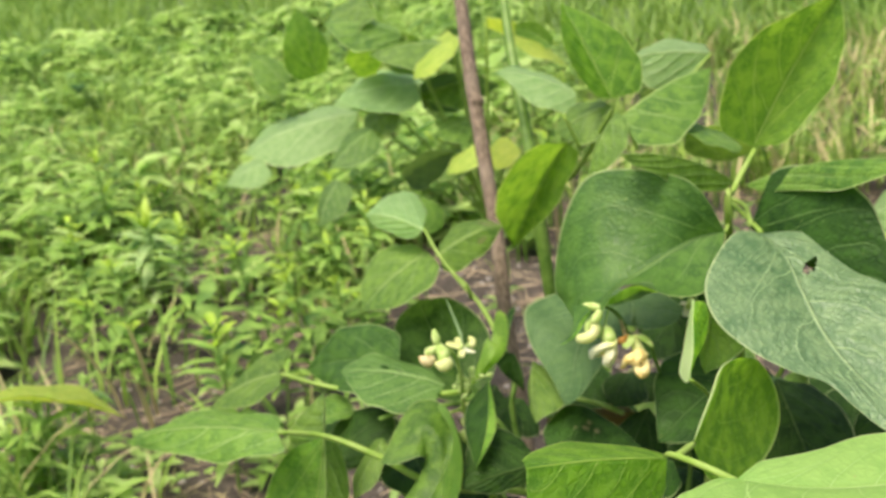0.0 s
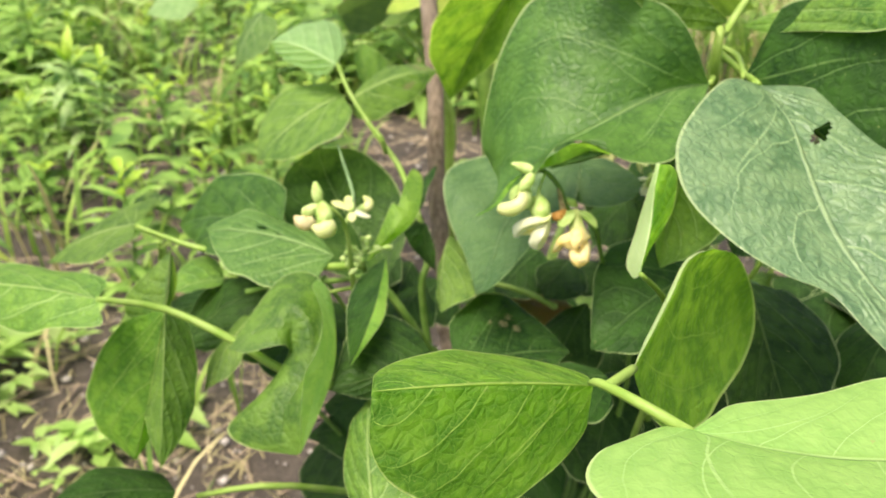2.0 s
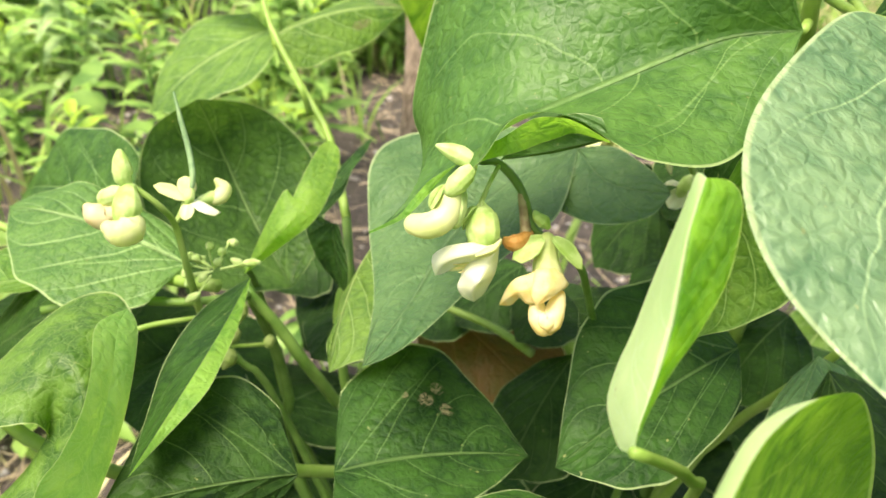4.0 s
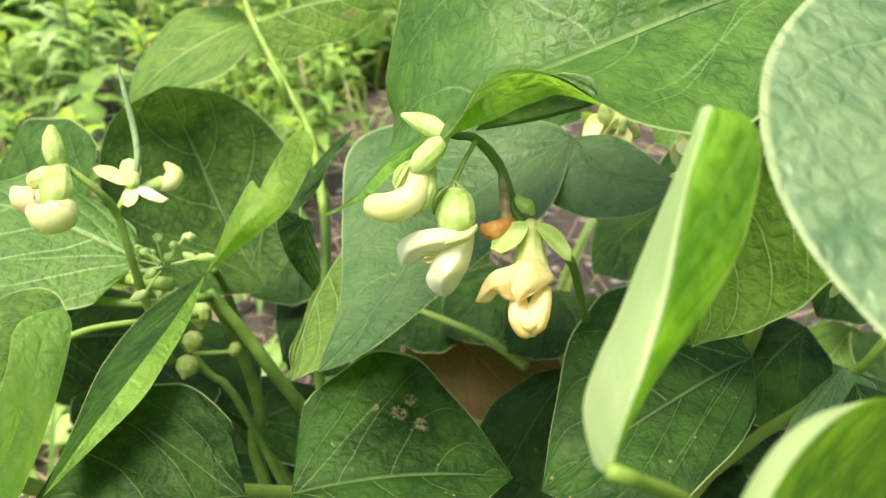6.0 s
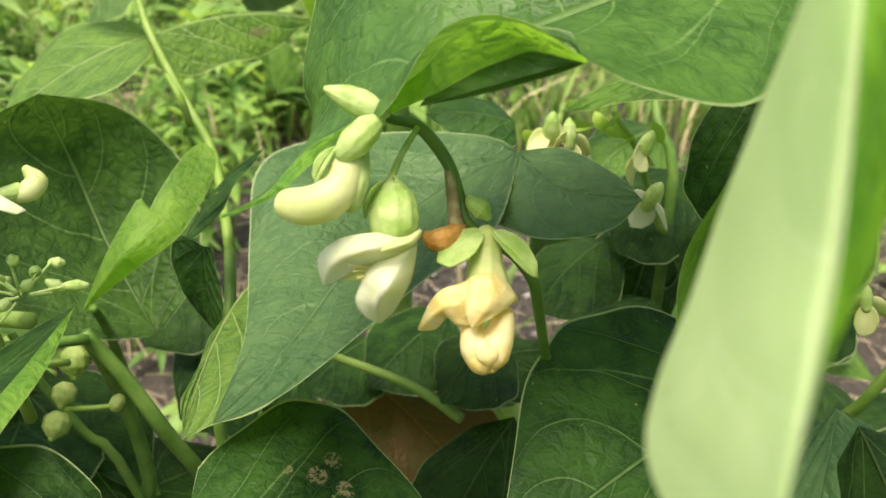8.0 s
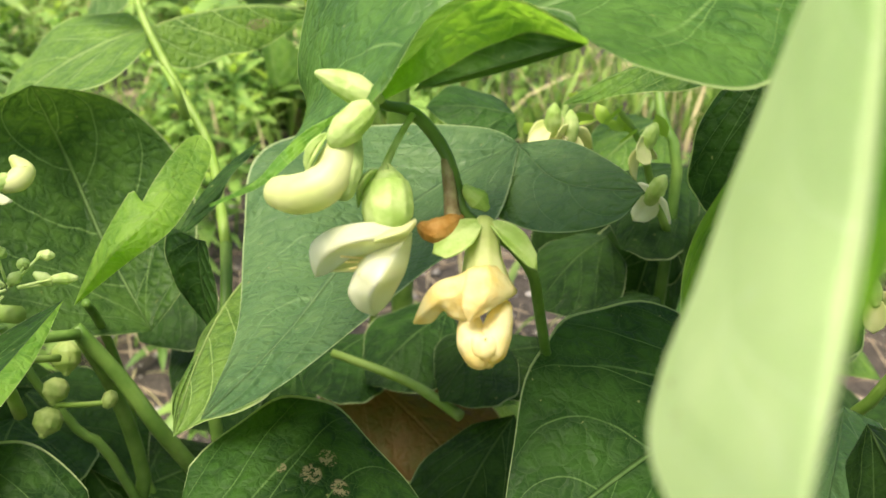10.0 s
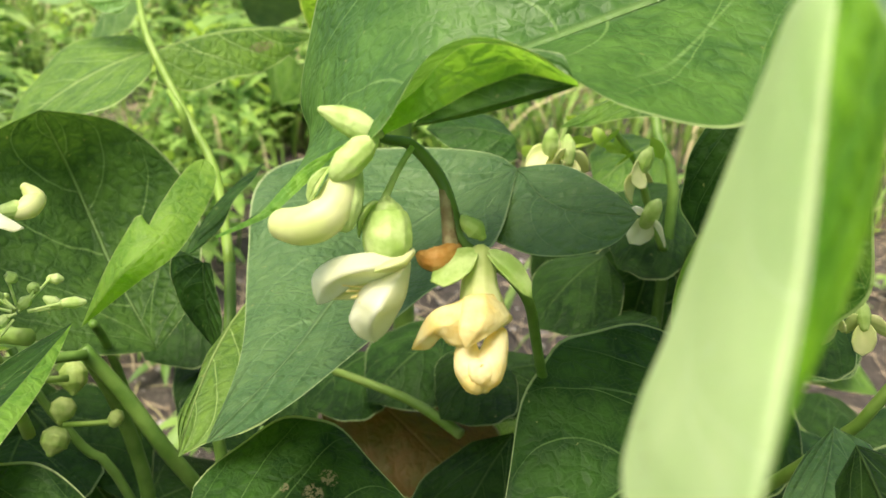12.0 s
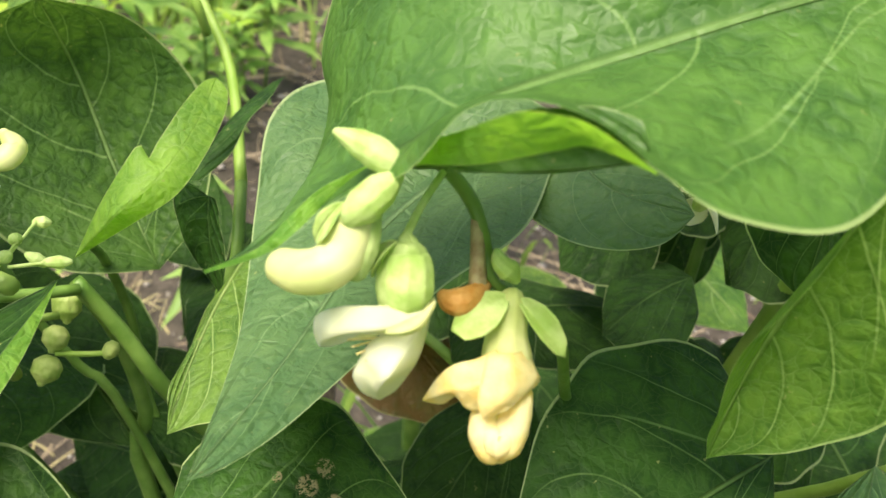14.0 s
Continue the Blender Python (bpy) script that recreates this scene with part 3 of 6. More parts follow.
def litter():
    rnd = random.Random(8)
    straws, stones = [], []
    for _ in range(2600):
        x, y = rnd.uniform(-0.75, 1.0), rnd.uniform(0.3, 1.9)
        a, ln, w = rnd.uniform(0, 6.28), rnd.uniform(0.02, 0.11), rnd.uniform(0.0004, 0.0012)
        if -0.12 < x < 0.4 and y < 0.85 and rnd.random() < 0.7:
            continue
        z = height(x, y) + rnd.uniform(0.001, 0.01)
        dx, dy, tilt, bend = math.cos(a), math.sin(a), rnd.uniform(-0.12, 0.12), rnd.uniform(-0.15, 0.15)
        v, f = [], []
        for i in range(4):
            t = i / 3
            cx, cy = x + dx * ln * t - dy * bend * ln * t * t, y + dy * ln * t + dx * bend * ln * t * t
            cz = z + tilt * ln * t
            v += [(cx - dy * w, cy + dx * w, cz), (cx, cy, cz + w * 1.6), (cx + dy * w, cy - dx * w, cz)]
        for i in range(3):
            k = 3 * i
            f += [(k, k + 1, k + 4, k + 3), (k + 1, k + 2, k + 5, k + 4)]
        straws.append((v, f))
    for _ in range(3200):
        x, y = rnd.uniform(-0.6, 0.9), rnd.uniform(0.3, 1.6)
        r = 0.0016 + 0.006 * rnd.random() ** 3
        z = height(x, y) + r * 0.3
        v = [(x + r * rnd.uniform(0.7, 1.2) * sx, y + r * rnd.uniform(0.7, 1.2) * sy, z + r * rnd.uniform(0.5, 0.9) * sz)
             for sx, sy, sz in ((1, 0, 0), (0, 1, 0), (-1, 0, 0), (0, -1, 0), (0.1, 0, 1), (0, 0.1, -1))]
        f = [(0, 1, 4), (1, 2, 4), (2, 3, 4), (3, 0, 4), (1, 0, 5), (2, 1, 5), (3, 2, 5), (0, 3, 5)]
        stones.append((v, f))
    strewn("straw_litter", straws, STRAW, "dry straw and plant stalks lying on the soil", "straw")
    strewn("pebbles", stones, PEBBLE, "small grey pebbles and soil crumbs", "pebbles")


litter()


# ---- weeds ----
def weed_leaf_mesh(name, ln, wd, material):
    bm = blade_bm((0, 0, 0), (ln, 0, -ln * 0.12), (ln * 0.45, wd, 0.004), (ln * 0.45, -wd, 0.004), lp=0.45, rp=0.45, nu=8, nv=2, blunt=0.3, cordate=0, arch=0.10)
    return mesh_of(name, bm, material)


WEED_LEAF = [weed_leaf_mesh("weed_leaf", 0.055, 0.0065, WEED), weed_leaf_mesh("weed_leaf", 0.04, 0.0085, WEED), weed_leaf_mesh("weed_leaf", 0.035, 0.006, WEEDTOP)]


def weed(x, y, tall, seed, broad=False, big=1.0):
    rnd = random.Random(seed)
    z = height(x, y)
    w = thing("weed", (x, y, z), "leafy green weed with narrow pointed leaves in the grass", "weed", "weeds in the grass")
    lean = Vector((rnd.uniform(-0.2, 0.2), rnd.uniform(-0.2, 0.2), 1)).normalized()
    top = lean * tall
    part("stem", tube_bm([(0, 0, -0.005), tuple(top * 0.5 + Vector((0.004, 0, 0))), tuple(top)], [0.0022, 0.0017, 0.001], seg=6), STEM, w).matrix_parent_inverse = Matrix()
    count = 12 + int(tall * 70)
    for i in range(count):
        t = 0.25 + 0.75 * i / count
        ob = new("leaf", WEED_LEAF[2 if t > 0.86 else (1 if broad else 0)])
        ob.parent = w
        s = big * rnd.uniform(0.7, 1.25) * (1.15 - 0.4 * t)
        ob.matrix_basis = Matrix.Translation(top * t) @ pose(0, 0, 0, rnd.uniform(-20, 20), -60 * (t - 0.45) + rnd.uniform(-18, 14), 137.5 * i + rnd.uniform(-20, 20)) @ Matrix.Scale(s, 4)


def weeds():
    rnd = random.Random(21)
    for i in range(60):
        y = rnd.uniform(0.75, 2.0)
        x = rnd.uniform(-0.18 - 0.42 * y, -0.02 - 0.12 * y)
        if bare(x, y) > 0.5 and rnd.random() < 0.75:
            continue
        weed(x, y, rnd.uniform(0.09, 0.2), 100 + i, rnd.random() < 0.35)
    for i, (x, y, tall) in enumerate(((-0.5133, 1.28, 0.24), (-0.32, 0.92, 0.23), (-0.36, 1.22, 0.24), (-0.24, 1.12, 0.22), (-0.70, 1.38, 0.24), (-0.46, 1.5, 0.26), (-0.28, 1.42, 0.26), (-0.18, 1.3, 0.24), (-0.8, 1.7, 0.28))):
        weed(x, y, tall, 500 + i, big=1.15)
    for i in range(10):
        weed(rnd.uniform(-0.1, 0.25), rnd.uniform(1.65, 2.2), rnd.uniform(0.1, 0.24), 300 + i, True)
    for i in range(8):
        weed(rnd.uniform(0.45, 0.95), rnd.uniform(0.9, 1.9), rnd.uniform(0.05, 0.13), 400 + i, True)


def tall_weed(x, y, tall):
    """A leafy weed with long, drooping, pointed leaves and a bright shoot."""
    rnd = random.Random(88)
    z = height(x, y)
    w = thing("weed", (x, y, z), "tall weed with long drooping leaves, paled for sky sheen, and a bright yellow-green shoot", "weed", "weeds in the grass")
    part("stem", tube_bm([(0, 0, -0.005), (0.004, 0.0, tall * 0.5), (0, 0, tall)], [0.003, 0.0024, 0.0014], seg=6), STEM, w).matrix_parent_inverse = Matrix()
    long_leaf = mesh_of("long_leaf", blade_bm((0, 0, 0), (0.085, 0, -0.020), (0.036, 0.0085, 0.006), (0.036, -0.0085, 0.006), lp=0.42, rp=0.42, nu=12, nv=3, blunt=0.25, cordate=0, arch=0.14), SHEEN_WEED)
    shoot_leaf = mesh_of("shoot_leaf", blade_bm((0, 0, 0), (0.055, 0, 0.004), (0.024, 0.0085, 0.004), (0.024, -0.0085, 0.004), lp=0.42, rp=0.42, nu=10, nv=3, blunt=0.25, cordate=0, arch=0.10), WEEDTOP)
    for i in range(34):
        t = 0.3 + 0.7 * i / 34
        young = t > 0.88
        ob = new("leaf", shoot_leaf if young else long_leaf)
        ob.parent = w
        ob.matrix_basis = Matrix.Translation((0, 0, tall * t)) @ pose(0, 0, 0, rnd.uniform(-18, 18), rnd.uniform(-62, -25) if young else rnd.uniform(-28, 12), 137.5 * i + rnd.uniform(-15, 15)) @ Matrix.Scale(rnd.uniform(0.75, 1.15), 4)


weeds()
tall_weed(-0.598, 1.449, 0.20)


def tuft_leaf(rnd, x, y, z, tall, big, wide, i):
    t = rnd.random() ** 0.7
    a = 2.4 * i + rnd.uniform(-0.4, 0.4)
    ln = rnd.uniform(0.025, 0.055) * big
    rise = rnd.uniform(-0.25, 0.7)
    d = Vector((math.cos(a), math.sin(a), rise)).normalized() * ln
    sd = d.cross(Vector((0, 0, 1))).normalized() * ln * wide
    up = sd.cross(d).normalized() * ln * 0.10
    o = Vector((x + rnd.gauss(0, 0.008), y + rnd.gauss(0, 0.008), z + tall * (0.2 + 0.8 * t)))
    rows = [(0.0, 0.05), (0.3, 0.85), (0.6, 0.8), (1.0, 0.02)]
    v = []
    for f, w in rows:
        c = o + d * f - Vector((0, 0, 1)) * ln * 0.25 * f * f
        v += [tuple(c - sd * w + up * w), tuple(c), tuple(c + sd * w + up * w)]
    q = []
    for k in range(3):
        q += [(3 * k, 3 * k + 1, 3 * k + 4, 3 * k + 3), (3 * k + 1, 3 * k + 2, 3 * k + 5, 3 * k + 4)]
    return v, q


def undergrowth():
    rnd = random.Random(31)
    pieces, fresh = [], []
    for _ in range(1300):
        y = 0.8 + 3.2 * rnd.random() ** 1.3
        x = rnd.uniform(-0.5 - 0.6 * y, 0.1 + 0.05 * y) if rnd.random() < 0.8 else rnd.uniform(-0.2, 0.5 + 0.5 * y)
        if rnd.random() < bare(x, y) or (x > 0.4 and rnd.random() < 0.6):
            continue
        lush = noise.noise(Vector((x * 3.1, y * 3.1, 4)))
        if lush < -0.12:
            continue
        tall, big = rnd.uniform(0.03, 0.13) * (1 + 2.2 * max(0.0, lush)), rnd.uniform(0.8, 1.6)
        z = height(x, y)
        group = fresh if rnd.random() < 0.4 else pieces
        wide = rnd.choice((0.1, 0.14, 0.28))
        for i in range(rnd.randint(9, 18)):
            group.append(tuft_leaf(rnd, x, y, z, tall, big, wide, i))
    for _ in range(1300):
        y = 1.7 + 4.5 * rnd.random() ** 1.3
        x = rnd.uniform(-0.4 - 0.6 * y, 0.25 - 0.02 * y)
        if noise.noise(Vector((x * 1.7, y * 1.3, 14))) < -0.05 or math.hypot((x + 0.75) / 0.45, (y - 2.35) / 0.45) < rnd.uniform(0.8, 1.1):
            continue
        tall, big = rnd.uniform(0.06, 0.24), rnd.uniform(0.7, 1.5) * (0.6 + 0.4 * y)
        z = height(x, y)
        group = fresh if rnd.random() < 0.55 else pieces
        wide = rnd.choice((0.09, 0.14, 0.3))
        for i in range(rnd.randint(8, 14)):
            group.append(tuft_leaf(rnd, x, y, z, tall, big, wide, i))
    for _ in range(38):
        x, y = rnd.uniform(-0.66, -0.24), rnd.uniform(0.62, 1.05)
        tall, big, z = rnd.uniform(0.01, 0.05), rnd.uniform(0.5, 0.9), height(x, y)
        for i in range(rnd.randint(5, 10)):
            fresh.append(tuft_leaf(rnd, x, y, z, tall, big, 0.24, i))
    strewn("undergrowth", pieces, WEED_STUFF, "low leafy green weeds among the grass", "weeds")
    strewn("fresh_undergrowth", fresh, FRESH_STUFF, "fresh light green weeds among the grass", "weeds")


undergrowth()

# ---- stake ----
def stake():
    low, high = (0.0402, 0.6391, 0.2696), (0.0234, 0.7620, 0.5474)
    low, high = Vector(low), Vector(high)
    d = (high - low).normalized()
    foot = low + d * ((GROUND - 0.02 - low.z) / d.z)
    top = high + d * 0.25
    st = thing("garden_stake", tuple(foot), "slender weathered brown wooden stake stuck in the soil", "stake")
    pts, rad = [], []
    rnd = random.Random(3)
    for i in range(15):
        t = i / 14
        pts.append(foot.lerp(top, t) + Vector((rnd.gauss(0, 0.0008), rnd.gauss(0, 0.0008), 0)))
        rad.append(0.0060 - 0.0009 * t + rnd.uniform(-0.0004, 0.0004))
    part("pole", tube_bm(pts, rad, seg=14, steps=3), WOOD, st)
    for t in (0.33, 0.62, 0.86):
        c = foot.lerp(top, t)
        part("node_ring", tube_bm([tuple(c - d * 0.004), tuple(c), tuple(c + d * 0.004)], [0.0054, 0.0068, 0.0053], seg=14, steps=3), WOOD, st)


stake()

# ---- bean plant in front ----
plant_1 = thing("bean_plant", (0.08, 0.46, GROUND), "bushy green bean plant in flower, growing from bare soil", "bean plant", "bean plants")
big_leaf = shaped_leaf(plant_1, "quilted",
    [(0.1464, 0.4193, 0.4495), (0.1294, 0.4182, 0.4761), (0.0936, 0.4411, 0.4768), (0.0771, 0.4414, 0.4570), (0.0693, 0.4383, 0.4237), (0.0726, 0.4279, 0.4169), (0.0756, 0.4052, 0.4187), (0.0726, 0.3927, 0.4170), (0.0687, 0.3877, 0.4154)],
    [(0.1464, 0.4193, 0.4495), (0.1309, 0.4176, 0.4470), (0.1070, 0.4075, 0.4385), (0.0934, 0.4005, 0.4338), (0.0877, 0.3983, 0.4293), (0.0808, 0.3990, 0.4231), (0.0729, 0.3916, 0.4171), (0.0687, 0.3877, 0.4154)],
    [(0.1464, 0.4193, 0.4495), (0.1380, 0.3991, 0.4389), (0.1289, 0.3865, 0.4354), (0.1168, 0.3805, 0.4376), (0.1100, 0.3821, 0.4398), (0.1045, 0.3835, 0.4425), (0.0984, 0.3838, 0.4434), (0.0930, 0.3878, 0.4396), (0.0882, 0.3908, 0.4303), (0.0821, 0.3949, 0.4239), (0.0733, 0.3897, 0.4178), (0.0687, 0.3877, 0.4154)],
    "broad dark green leaf with a curled margin", cup=0.05, nu=70, nv=16)
shaped_leaf(big_leaf, "curled",
    [(0.1095, 0.3813, 0.4402), (0.1038, 0.3825, 0.4427), (0.1007, 0.3827, 0.4431), (0.0975, 0.3831, 0.4426), (0.0949, 0.3852, 0.4401), (0.0920, 0.3912, 0.4352), (0.0877, 0.3966, 0.4302), (0.0848, 0.3984, 0.4269), (0.0815, 0.3975, 0.4249), (0.0784, 0.3951, 0.4233), (0.0758, 0.3913, 0.4210), (0.0735, 0.3895, 0.4184), (0.0684, 0.3878, 0.4157)],
    [(0.1097, 0.3819, 0.4397), (0.1040, 0.3835, 0.4413), (0.1010, 0.3839, 0.4409), (0.0980, 0.3843, 0.4399), (0.0949, 0.3868, 0.4371), (0.0918, 0.3919, 0.4330), (0.0882, 0.3962, 0.4292), (0.0849, 0.3980, 0.4260), (0.0812, 0.3970, 0.4239), (0.0786, 0.3944, 0.4223), (0.0765, 0.3911, 0.4206), (0.0740, 0.3894, 0.4182), (0.0685, 0.3877, 0.4156)],
    [(0.1098, 0.3826, 0.4393), (0.1042, 0.3845, 0.4398), (0.1014, 0.3850, 0.4386), (0.0985, 0.3854, 0.4371), (0.0949, 0.3884, 0.4339), (0.0915, 0.3925, 0.4308), (0.0886, 0.3957, 0.4283), (0.0850, 0.3976, 0.4251), (0.0810, 0.3966, 0.4229), (0.0787, 0.3937, 0.4214), (0.0772, 0.3910, 0.4203), (0.0745, 0.3894, 0.4180), (0.0686, 0.3876, 0.4154)],
    "curled-under paler leaf margin", nu=60, nv=6, name="curled_margin")
shaped_leaf(plant_1, "dull",
    [(0.1102, 0.4695, 0.3996), (0.1031, 0.4803, 0.3991), (0.0815, 0.4939, 0.3938), (0.0587, 0.4897, 0.3903), (0.0526, 0.4717, 0.3895), (0.0554, 0.4524, 0.3819), (0.0630, 0.4197, 0.3825), (0.0656, 0.4032, 0.3841), (0.0679, 0.3817, 0.3885)],
    [(0.1102, 0.4695, 0.3996), (0.0940, 0.4711, 0.3881), (0.0796, 0.4462, 0.3832), (0.0732, 0.4094, 0.3852), (0.0679, 0.3817, 0.3885)],
    [(0.1102, 0.4695, 0.3996), (0.1058, 0.4436, 0.3930), (0.0938, 0.4276, 0.3891), (0.0841, 0.4089, 0.3876), (0.0764, 0.3931, 0.3873), (0.0711, 0.3848, 0.3879), (0.0679, 0.3817, 0.3885)], cup=0.03)
shaped_leaf(plant_1, "dull",
    [(0.1100, 0.4705, 0.3993), (0.1195, 0.4653, 0.4026), (0.1282, 0.4512, 0.4029), (0.1318, 0.4414, 0.4019)],
    [(0.1100, 0.4705, 0.3993), (0.1179, 0.4532, 0.3980), (0.1318, 0.4414, 0.4019)],
    [(0.1100, 0.4705, 0.3993), (0.1031, 0.4544, 0.3924), (0.1104, 0.4447, 0.3913), (0.1190, 0.4392, 0.3935), (0.1273, 0.4382, 0.3972), (0.1318, 0.4414, 0.4019)], cup=0.02)
shaped_leaf(plant_1, "mid",
    [(0.0263, 0.4737, 0.3422), (0.0086, 0.4611, 0.3476), (-0.0105, 0.4640, 0.3578), (-0.0202, 0.4748, 0.3737), (-0.0185, 0.4847, 0.3882), (-0.0050, 0.4913, 0.3966)],
    [(0.0263, 0.4737, 0.3422), (0.0091, 0.4918, 0.3547), (-0.0031, 0.5012, 0.3750), (-0.0050, 0.4913, 0.3966)],
    [(0.0263, 0.4737, 0.3422), (0.0335, 0.4835, 0.3542), (0.0319, 0.4950, 0.3684), (0.0249, 0.5005, 0.3805), (0.0112, 0.4990, 0.3925), (-0.0050, 0.4913, 0.3966)], cup=0.02)
bent_leaf = shaped_leaf(plant_1, "bent",
    [(-0.0158, 0.3696, 0.3734), (-0.0100, 0.3879, 0.3790), (-0.0042, 0.4027, 0.3817), (0.0049, 0.4066, 0.3825), (0.0143, 0.3960, 0.3811), (0.0198, 0.3772, 0.3763), (0.0207, 0.3624, 0.3699), (0.0161, 0.3531, 0.3591), (0.0100, 0.3490, 0.3463)],
    [(-0.0158, 0.3696, 0.3734), (-0.0046, 0.3761, 0.3781), (0.0048, 0.3814, 0.3833), (0.0117, 0.3761, 0.3768), (0.0110, 0.3682, 0.3663), (0.0028, 0.3573, 0.3540), (0.0090, 0.3494, 0.3456)],
    [(-0.0158, 0.3696, 0.3734), (-0.0092, 0.3674, 0.3736), (-0.0013, 0.3675, 0.3760), (0.0039, 0.3702, 0.3749), (0.0031, 0.3726, 0.3668), (-0.0073, 0.3685, 0.3550), (-0.0178, 0.3607, 0.3466), (-0.0099, 0.3550, 0.3431), (0.0084, 0.3497, 0.3447)], "light green leaf bent over on itself", cup=0.05)
shaped_leaf(bent_leaf, "flap",
    [(0.0100, 0.4020, 0.3819), (0.0150, 0.3955, 0.3808), (0.0200, 0.3770, 0.3760), (0.0208, 0.3620, 0.3696), (0.0163, 0.3527, 0.3588), (0.0100, 0.3485, 0.3462)],
    [(0.0100, 0.4020, 0.3819), (0.0131, 0.3910, 0.3847), (0.0181, 0.3755, 0.3821), (0.0195, 0.3631, 0.3775), (0.0166, 0.3548, 0.3700), (0.0100, 0.3485, 0.3462)],
    [(0.0100, 0.4020, 0.3819), (0.0112, 0.3865, 0.3885), (0.0161, 0.3739, 0.3881), (0.0183, 0.3643, 0.3854), (0.0170, 0.3568, 0.3811), (0.0135, 0.3512, 0.3745), (0.0100, 0.3485, 0.3462)], "paler margin folded over", cup=0.04, name="folded_margin")
shaped_leaf(plant_1, "mature",
    [(0.0331, 0.4192, 0.3819), (0.0233, 0.4111, 0.3769), (0.0211, 0.3944, 0.3749), (0.0236, 0.3771, 0.3735), (0.0271, 0.3604, 0.3737)],
    [(0.0331, 0.4192, 0.3819), (0.0331, 0.3994, 0.3814), (0.0327, 0.3839, 0.3813), (0.0304, 0.3681, 0.3786), (0.0271, 0.3604, 0.3737)],
    [(0.0331, 0.4192, 0.3819), (0.0354, 0.4037, 0.3802), (0.0363, 0.3892, 0.3801), (0.0362, 0.3789, 0.3798), (0.0320, 0.3681, 0.3775), (0.0271, 0.3604, 0.3737)], "green leaf folded along its midrib, its paler underside showing", other=(1, "curled"))
shaped_leaf(plant_1, "curled",
    [(0.0211, 0.4464, 0.3641), (0.0271, 0.4476, 0.3779), (0.0319, 0.4533, 0.3876), (0.0329, 0.4538, 0.3880), (0.0342, 0.4531, 0.3855), (0.0351, 0.4568, 0.3879), (0.0367, 0.4660, 0.3917), (0.0381, 0.4738, 0.3932), (0.0397, 0.4764, 0.3930)],
    [(0.0211, 0.4464, 0.3641), (0.0325, 0.4423, 0.3797), (0.0385, 0.4499, 0.3855), (0.0401, 0.4637, 0.3892), (0.0397, 0.4764, 0.3930)],
    [(0.0211, 0.4464, 0.3641), (0.0345, 0.4439, 0.3769), (0.0413, 0.4490, 0.3818), (0.0436, 0.4586, 0.3858), (0.0438, 0.4692, 0.3891), (0.0426, 0.4744, 0.3916), (0.0397, 0.4764, 0.3930)], "light green leaf with a notched margin", cup=0.03)
shaped_leaf(plant_1, "folded",
    [(0.1089, 0.3125, 0.4381), (0.1083, 0.3181, 0.4336), (0.1076, 0.3255, 0.4328), (0.1086, 0.3297, 0.4348), (0.1102, 0.3325, 0.4382), (0.1120, 0.3359, 0.4433), (0.1147, 0.3398, 0.4515), (0.1152, 0.3393, 0.4552), (0.1151, 0.3337, 0.4574)],
    [(0.1089, 0.3125, 0.4381), (0.1093, 0.3141, 0.4402), (0.1109, 0.3179, 0.4437), (0.1120, 0.3214, 0.4475), (0.1129, 0.3264, 0.4535), (0.1138, 0.3296, 0.4556), (0.1151, 0.3337, 0.4574)],
    [(0.1089, 0.3125, 0.4381), (0.1100, 0.3155, 0.4396), (0.1125, 0.3206, 0.4411), (0.1164, 0.3270, 0.4431), (0.1196, 0.3331, 0.4465), (0.1204, 0.3370, 0.4525), (0.1184, 0.3364, 0.4559), (0.1151, 0.3337, 0.4574)], "small bright green leaf folded along its midrib, one half paler", cup=0.03, other=(-1, "underside"))
shaped_leaf(plant_1, "folded",
    [(0.1035, 0.2831, 0.4318), (0.1067, 0.2914, 0.4324), (0.1102, 0.2981, 0.4342), (0.1142, 0.3050, 0.4376), (0.1180, 0.3111, 0.4416), (0.1220, 0.3158, 0.4420), (0.1272, 0.3199, 0.4410)],
    [(0.1035, 0.2831, 0.4318), (0.1067, 0.2883, 0.4344), (0.1101, 0.2940, 0.4368), (0.1140, 0.3005, 0.4402), (0.1177, 0.3068, 0.4439), (0.1217, 0.3126, 0.4437), (0.1272, 0.3199, 0.4410)],
    [(0.1035, 0.2831, 0.4318), (0.1054, 0.2843, 0.4255), (0.1092, 0.2876, 0.4158), (0.1192, 0.2985, 0.4003), (0.1297, 0.3123, 0.3936), (0.1350, 0.3204, 0.3948), (0.1435, 0.3330, 0.3958), (0.1482, 0.3413, 0.4017), (0.1469, 0.3420, 0.4126), (0.1417, 0.3372, 0.4246), (0.1360, 0.3310, 0.4333), (0.1272, 0.3199, 0.4410)], "bright green leaf folded along its midrib, its pale underside edging the fold", cup=-0.06, nu=64, nv=18, other=(-1, "underside"))
